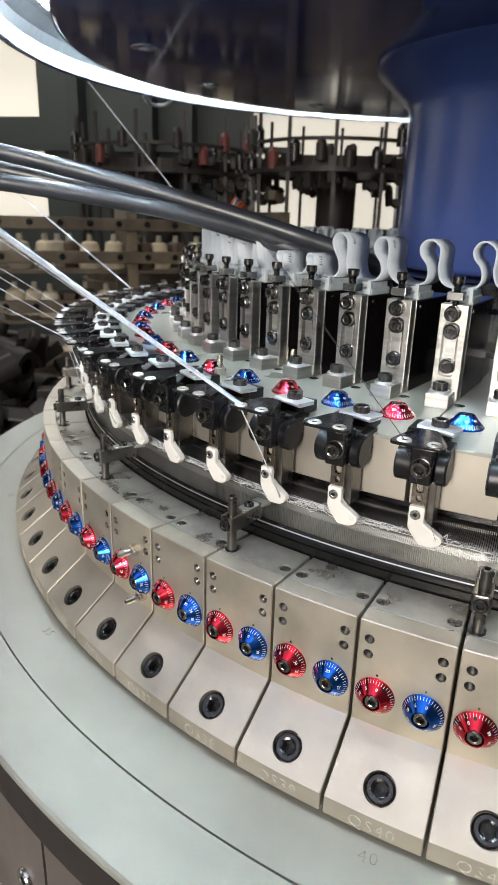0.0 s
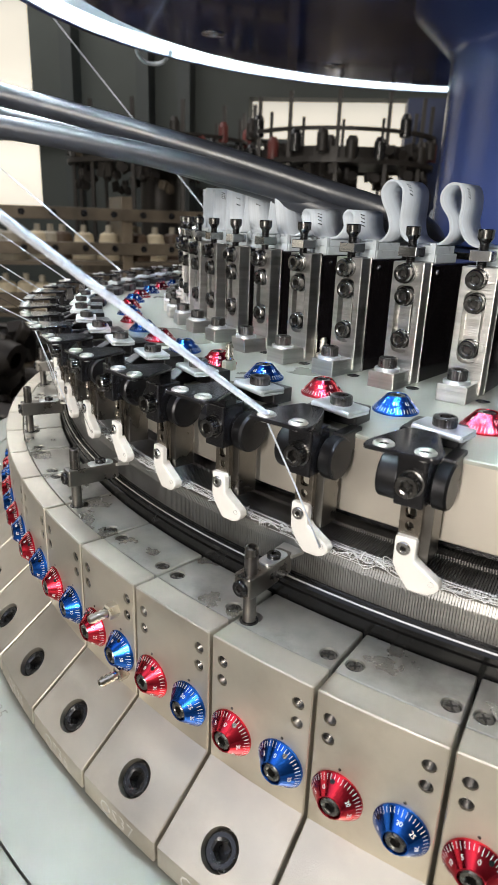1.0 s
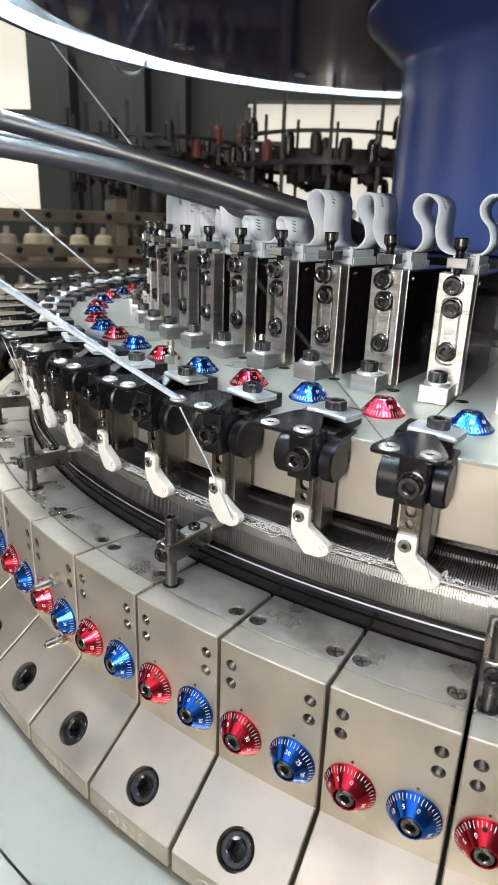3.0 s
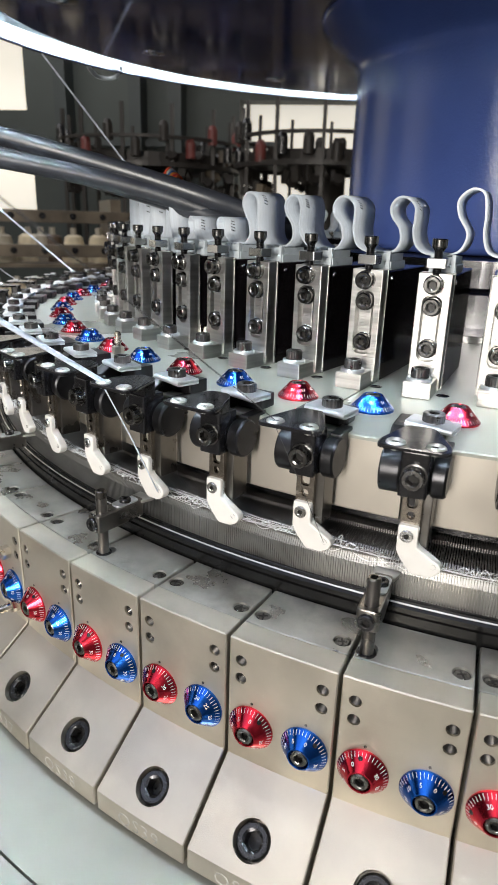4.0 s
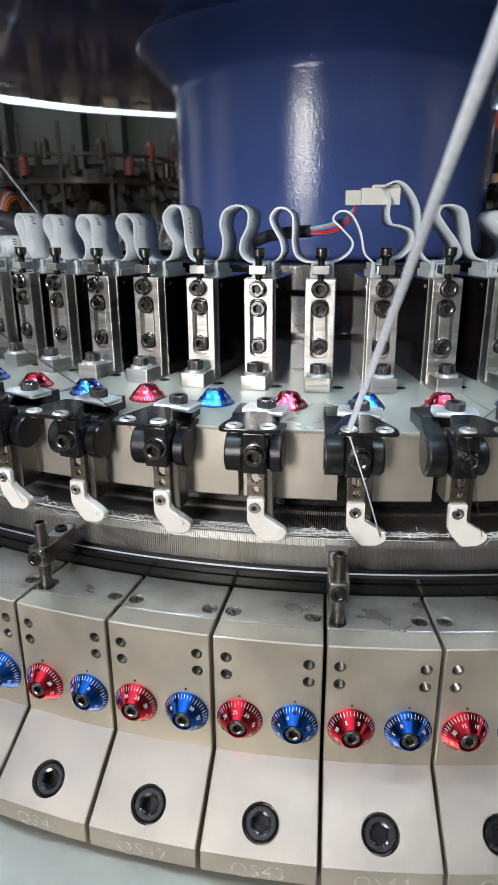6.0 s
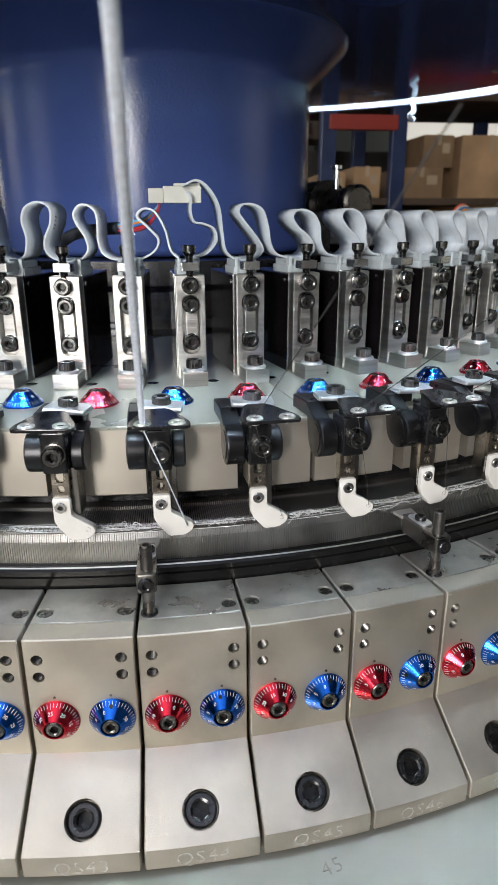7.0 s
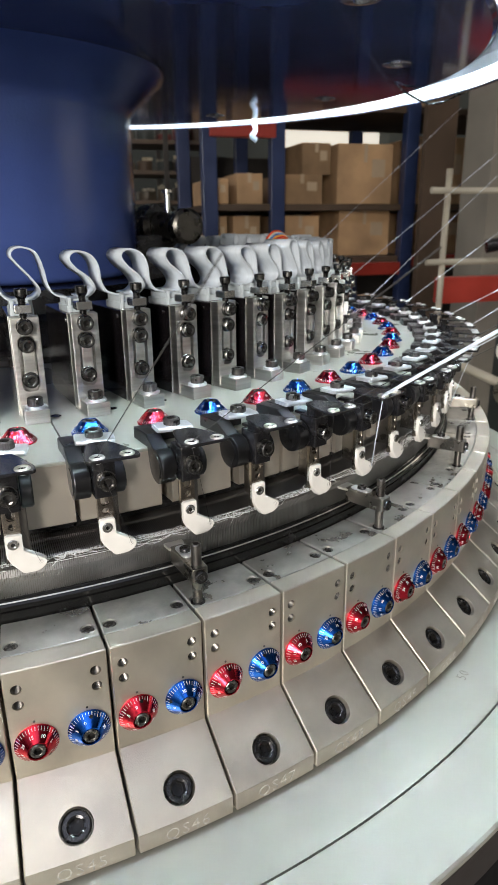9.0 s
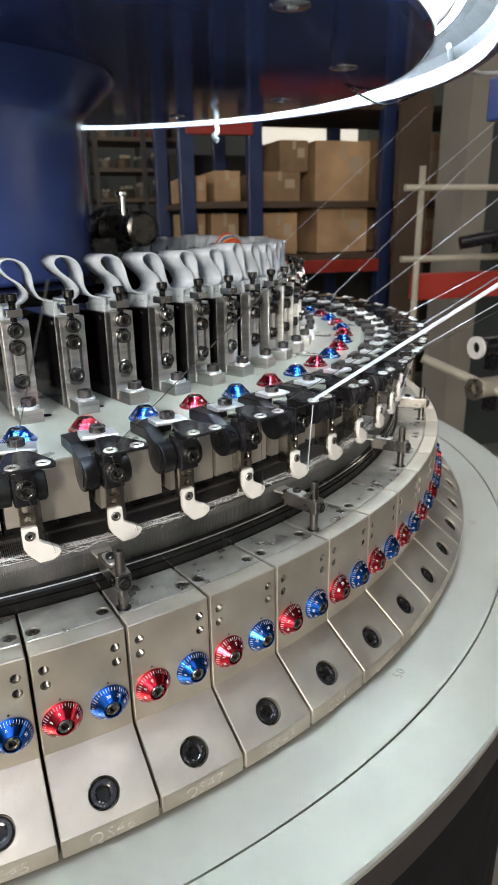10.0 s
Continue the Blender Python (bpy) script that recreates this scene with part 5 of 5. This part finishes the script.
def bobbin_rack():
    """Low brown shelves full of yarn cones and machine parts, beyond the ring."""
    r = thing("bobbin_rack", "brown steel rack with holed rails and yarn cones", "rack", m=pose(-2.3, 2.6, 0, 0, 0, 28))
    for i, z in enumerate((0.45, 0.75, 1.02, 1.20)):
        b = bmesh.new()
        box(b, -1.9, 1.9, -0.05, 0.0, z + 0.02, z + 0.085, 0.004)
        part("holed_rail", b, OLD_MACHINE, r, "", 1)
        for j in range(24):
            b = bmesh.new()
            lathe(b, [(0.018, 0), (0.018, 0.004), (0, 0.004)], 10, Matrix.Translation((-1.85 + 0.16 * j, -0.051, z + 0.055)) @ pose(0, 0, 0, 90))
            part("rail_hole", b, BLACK_PAINT, r, "", 1)
    for x in (-1.9, -0.95, 0, 0.95, 1.9):
        b = bmesh.new()
        box(b, x - 0.03, x + 0.03, 0.0, 0.5, 0, 1.35, 0.004)
        part("upright", b, OLD_MACHINE, r, "", 1)
    for z in (0.40, 0.72, 1.0):
        b = bmesh.new()
        box(b, -1.9, 1.9, 0.01, 0.5, z - 0.02, z)
        part("shelf", b, OLD_MACHINE, r, "", 1)


bobbin_rack()
turn = pose(-2.3, 2.6, 0, 0, 0, 28)
for i in range(84):
    z = rng.choice((0.401, 0.721, 1.001, 1.001))
    c = thing("yarn_cone", "pale yarn cone on the brown rack", "yarn cone", "yarn cones", turn @ pose(-1.8 + 3.6 * rng.random(), rng.uniform(0.12, 0.4), z))
    b = bmesh.new()
    lathe(b, [(0, 0), (0.07, 0), (0.075, 0.02), (0.05, 0.14), (0.03, 0.15), (0, 0.15)], 14)
    part("winding", b, rng.choice((LIGHT_CLOTH, OLD_MACHINE, LIGHT_CLOTH, BROWN_BOARD, PALE_TUBE)), c, "", 1)
    b = bmesh.new()
    lathe(b, [(0.02, 0.14), (0.017, 0.19), (0.012, 0.19)], 10)
    part("core", b, PALE_TUBE, c, "", 1)
for x in (-2.35, -1.95, -3.1):
    slab("wall_column", x, x + 0.12, Y1 - 0.22, Y1 - 0.005, 0, H, GREY_PANEL, "structure", "dark steel wall column", "column")
slab("wall_rail", X0, -0.9, Y1 - 0.10, Y1 - 0.01, 1.92, 1.98, GREY_PANEL, "structure", "horizontal steel wall rail", "rail")
slab("blue_cabinet", 0.12, 0.5, 4.9, 5.3, 0, 2.15, RACK_BLUE, "", "dark blue steel cabinet by the window", "cabinet")


def crate(x, y, z, w, d, h, mat, turn_z):
    c = thing("parts_crate", "small dark workshop crate with a rim", "crate", "crates on the brown rack", turn @ pose(x, y, z, 0, 0, turn_z))
    b = bmesh.new()
    box(b, -w / 2, w / 2, -d / 2, d / 2, 0, h * 0.9, 0.006)
    part("tub", b, mat, c, "", 1)
    b = bmesh.new()
    box(b, -w / 2 - 0.008, w / 2 + 0.008, -d / 2 - 0.008, d / 2 + 0.008, h * 0.9 + 0.0005, h, 0.004)
    part("rim", b, mat, c, "", 1)


for i in range(20):
    crate(-1.75 + 0.18 * i + rng.uniform(-0.05, 0.05), rng.uniform(0.15, 0.36), rng.choice((0.401, 0.721, 1.001)), rng.uniform(0.06, 0.14), rng.uniform(0.06, 0.12), rng.uniform(0.06, 0.22),
          rng.choice((OLD_MACHINE, BROWN_BOARD, GREY_PANEL, LIGHT_CLOTH, CARTON)), rng.uniform(-20, 20))


def parts_heap():
    """A heap of dark oily machine parts on a low pallet beside the machine."""
    b = bmesh.new()
    r3 = random.Random(21)
    for i in range(320):
        x, y = r3.uniform(-0.42, 0.42), r3.uniform(-0.42, 0.42)
        top = 0.60 - 0.75 * math.hypot(x, y)
        m = pose(x, y, 0.03 + max(0.0, top) * (i % 20) / 20, r3.uniform(0, 180), r3.uniform(0, 180), r3.uniform(0, 180))
        s = r3.uniform(0.018, 0.05)
        if r3.random() < 0.5:
            lathe(b, [(s * 0.5, -s), (s, -s), (s, s), (s * 0.5, s)], 12, m)
        else:
            box(b, -s, s, -s * 0.6, s * 0.6, -s * 1.6, s * 1.6, 0.006, m)
    ob = part("parts_heap", b, FAR_DARK, None, "", 1)
    ob.matrix_basis = pose(-1.5, 1.62, 0.14) @ Matrix.Scale(1.3, 4)
    tagged(ob, "heap of dark oily machine parts on a pallet", "parts heap", kind="stuff")
    p = thing("pallet", "dark worn wooden pallet on the floor", "pallet", m=pose(-1.5, 1.62, 0))
    for i in range(7):
        b = bmesh.new()
        box(b, -0.6, 0.6, -0.6 + 0.175 * i, -0.6 + 0.175 * i + 0.13, 0.098, 0.12, 0.003)
        part("board", b, BROWN_BOARD, p, "", 1)
    for x in (-0.55, -0.05, 0.45):
        b = bmesh.new()
        box(b, x, x + 0.1, -0.6, 0.58, 0, 0.0975, 0.003)
        part("bearer", b, BROWN_BOARD, p, "", 1)


parts_heap()


def rear_shelf(x0, x1, y, levels):
    """A tall dark shelf against the back wall."""
    r = thing("rear_shelf", "dark steel shelf full of machine parts at the back wall", "shelf", m=pose(0, 0, 0))
    for x in (x0, (x0 + x1) / 2, x1):
        for yy in (y, y + 0.4):
            b = bmesh.new()
            box(b, x - 0.02, x + 0.02, yy - 0.02, yy + 0.02, 0, levels[-1] + 0.25, 0.003)
            part("upright", b, FAR_DARK, r, "", 1)
    for z in levels:
        b = bmesh.new()
        box(b, x0 - 0.02, x1 + 0.02, y - 0.015, y + 0.43, z - 0.03, z, 0.003)
        part("shelf_board", b, BROWN_BOARD, r, "", 1)


def parts_bin(x, y, z, w, d, h, mat, lid):
    c = thing("parts_bin", "small open bin of machine parts on the rear shelf", "bin", "bins on the rear shelf", pose(x, y, z, 0, 0, rng.uniform(-12, 12)))
    b = bmesh.new()
    prism(b, [(-w * 0.44, -d * 0.44), (w * 0.44, -d * 0.44), (w * 0.5, d * 0.5), (-w * 0.5, d * 0.5)], 0.001, h * 0.8, bevel=0.004)
    part("tub", b, mat, c, "", 1)
    b = bmesh.new()
    for i in range(5):
        lathe(b, [(0, 0), (w * 0.12, 0), (w * 0.12, h * 0.3), (w * 0.06, h * 0.36), (0, h * 0.36)], 9, pose(rng.uniform(-0.3, 0.3) * w, rng.uniform(-0.3, 0.3) * d, h * 0.78, rng.uniform(-60, 60), rng.uniform(-60, 60)))
    part("spare_part", b, lid, c, "", 1)


LEVELS = (0.95, 1.25, 1.50, 1.72, 1.94)
rear_shelf(0.56, 1.30, 4.75, LEVELS)
for z in LEVELS:
    for i in range(5):
        w = rng.uniform(0.09, 0.14)
        parts_bin(0.64 + 0.145 * i + rng.uniform(-0.01, 0.01), 4.88, z, w, 0.16, rng.uniform(0.06, 0.15), rng.choice((OLD_MACHINE, OLD_RED, BROWN_BOARD, GREY_PANEL, OLD_MACHINE)), rng.choice((LIGHT_CLOTH, OLD_RED, PALE_TUBE, FAR_DARK)))
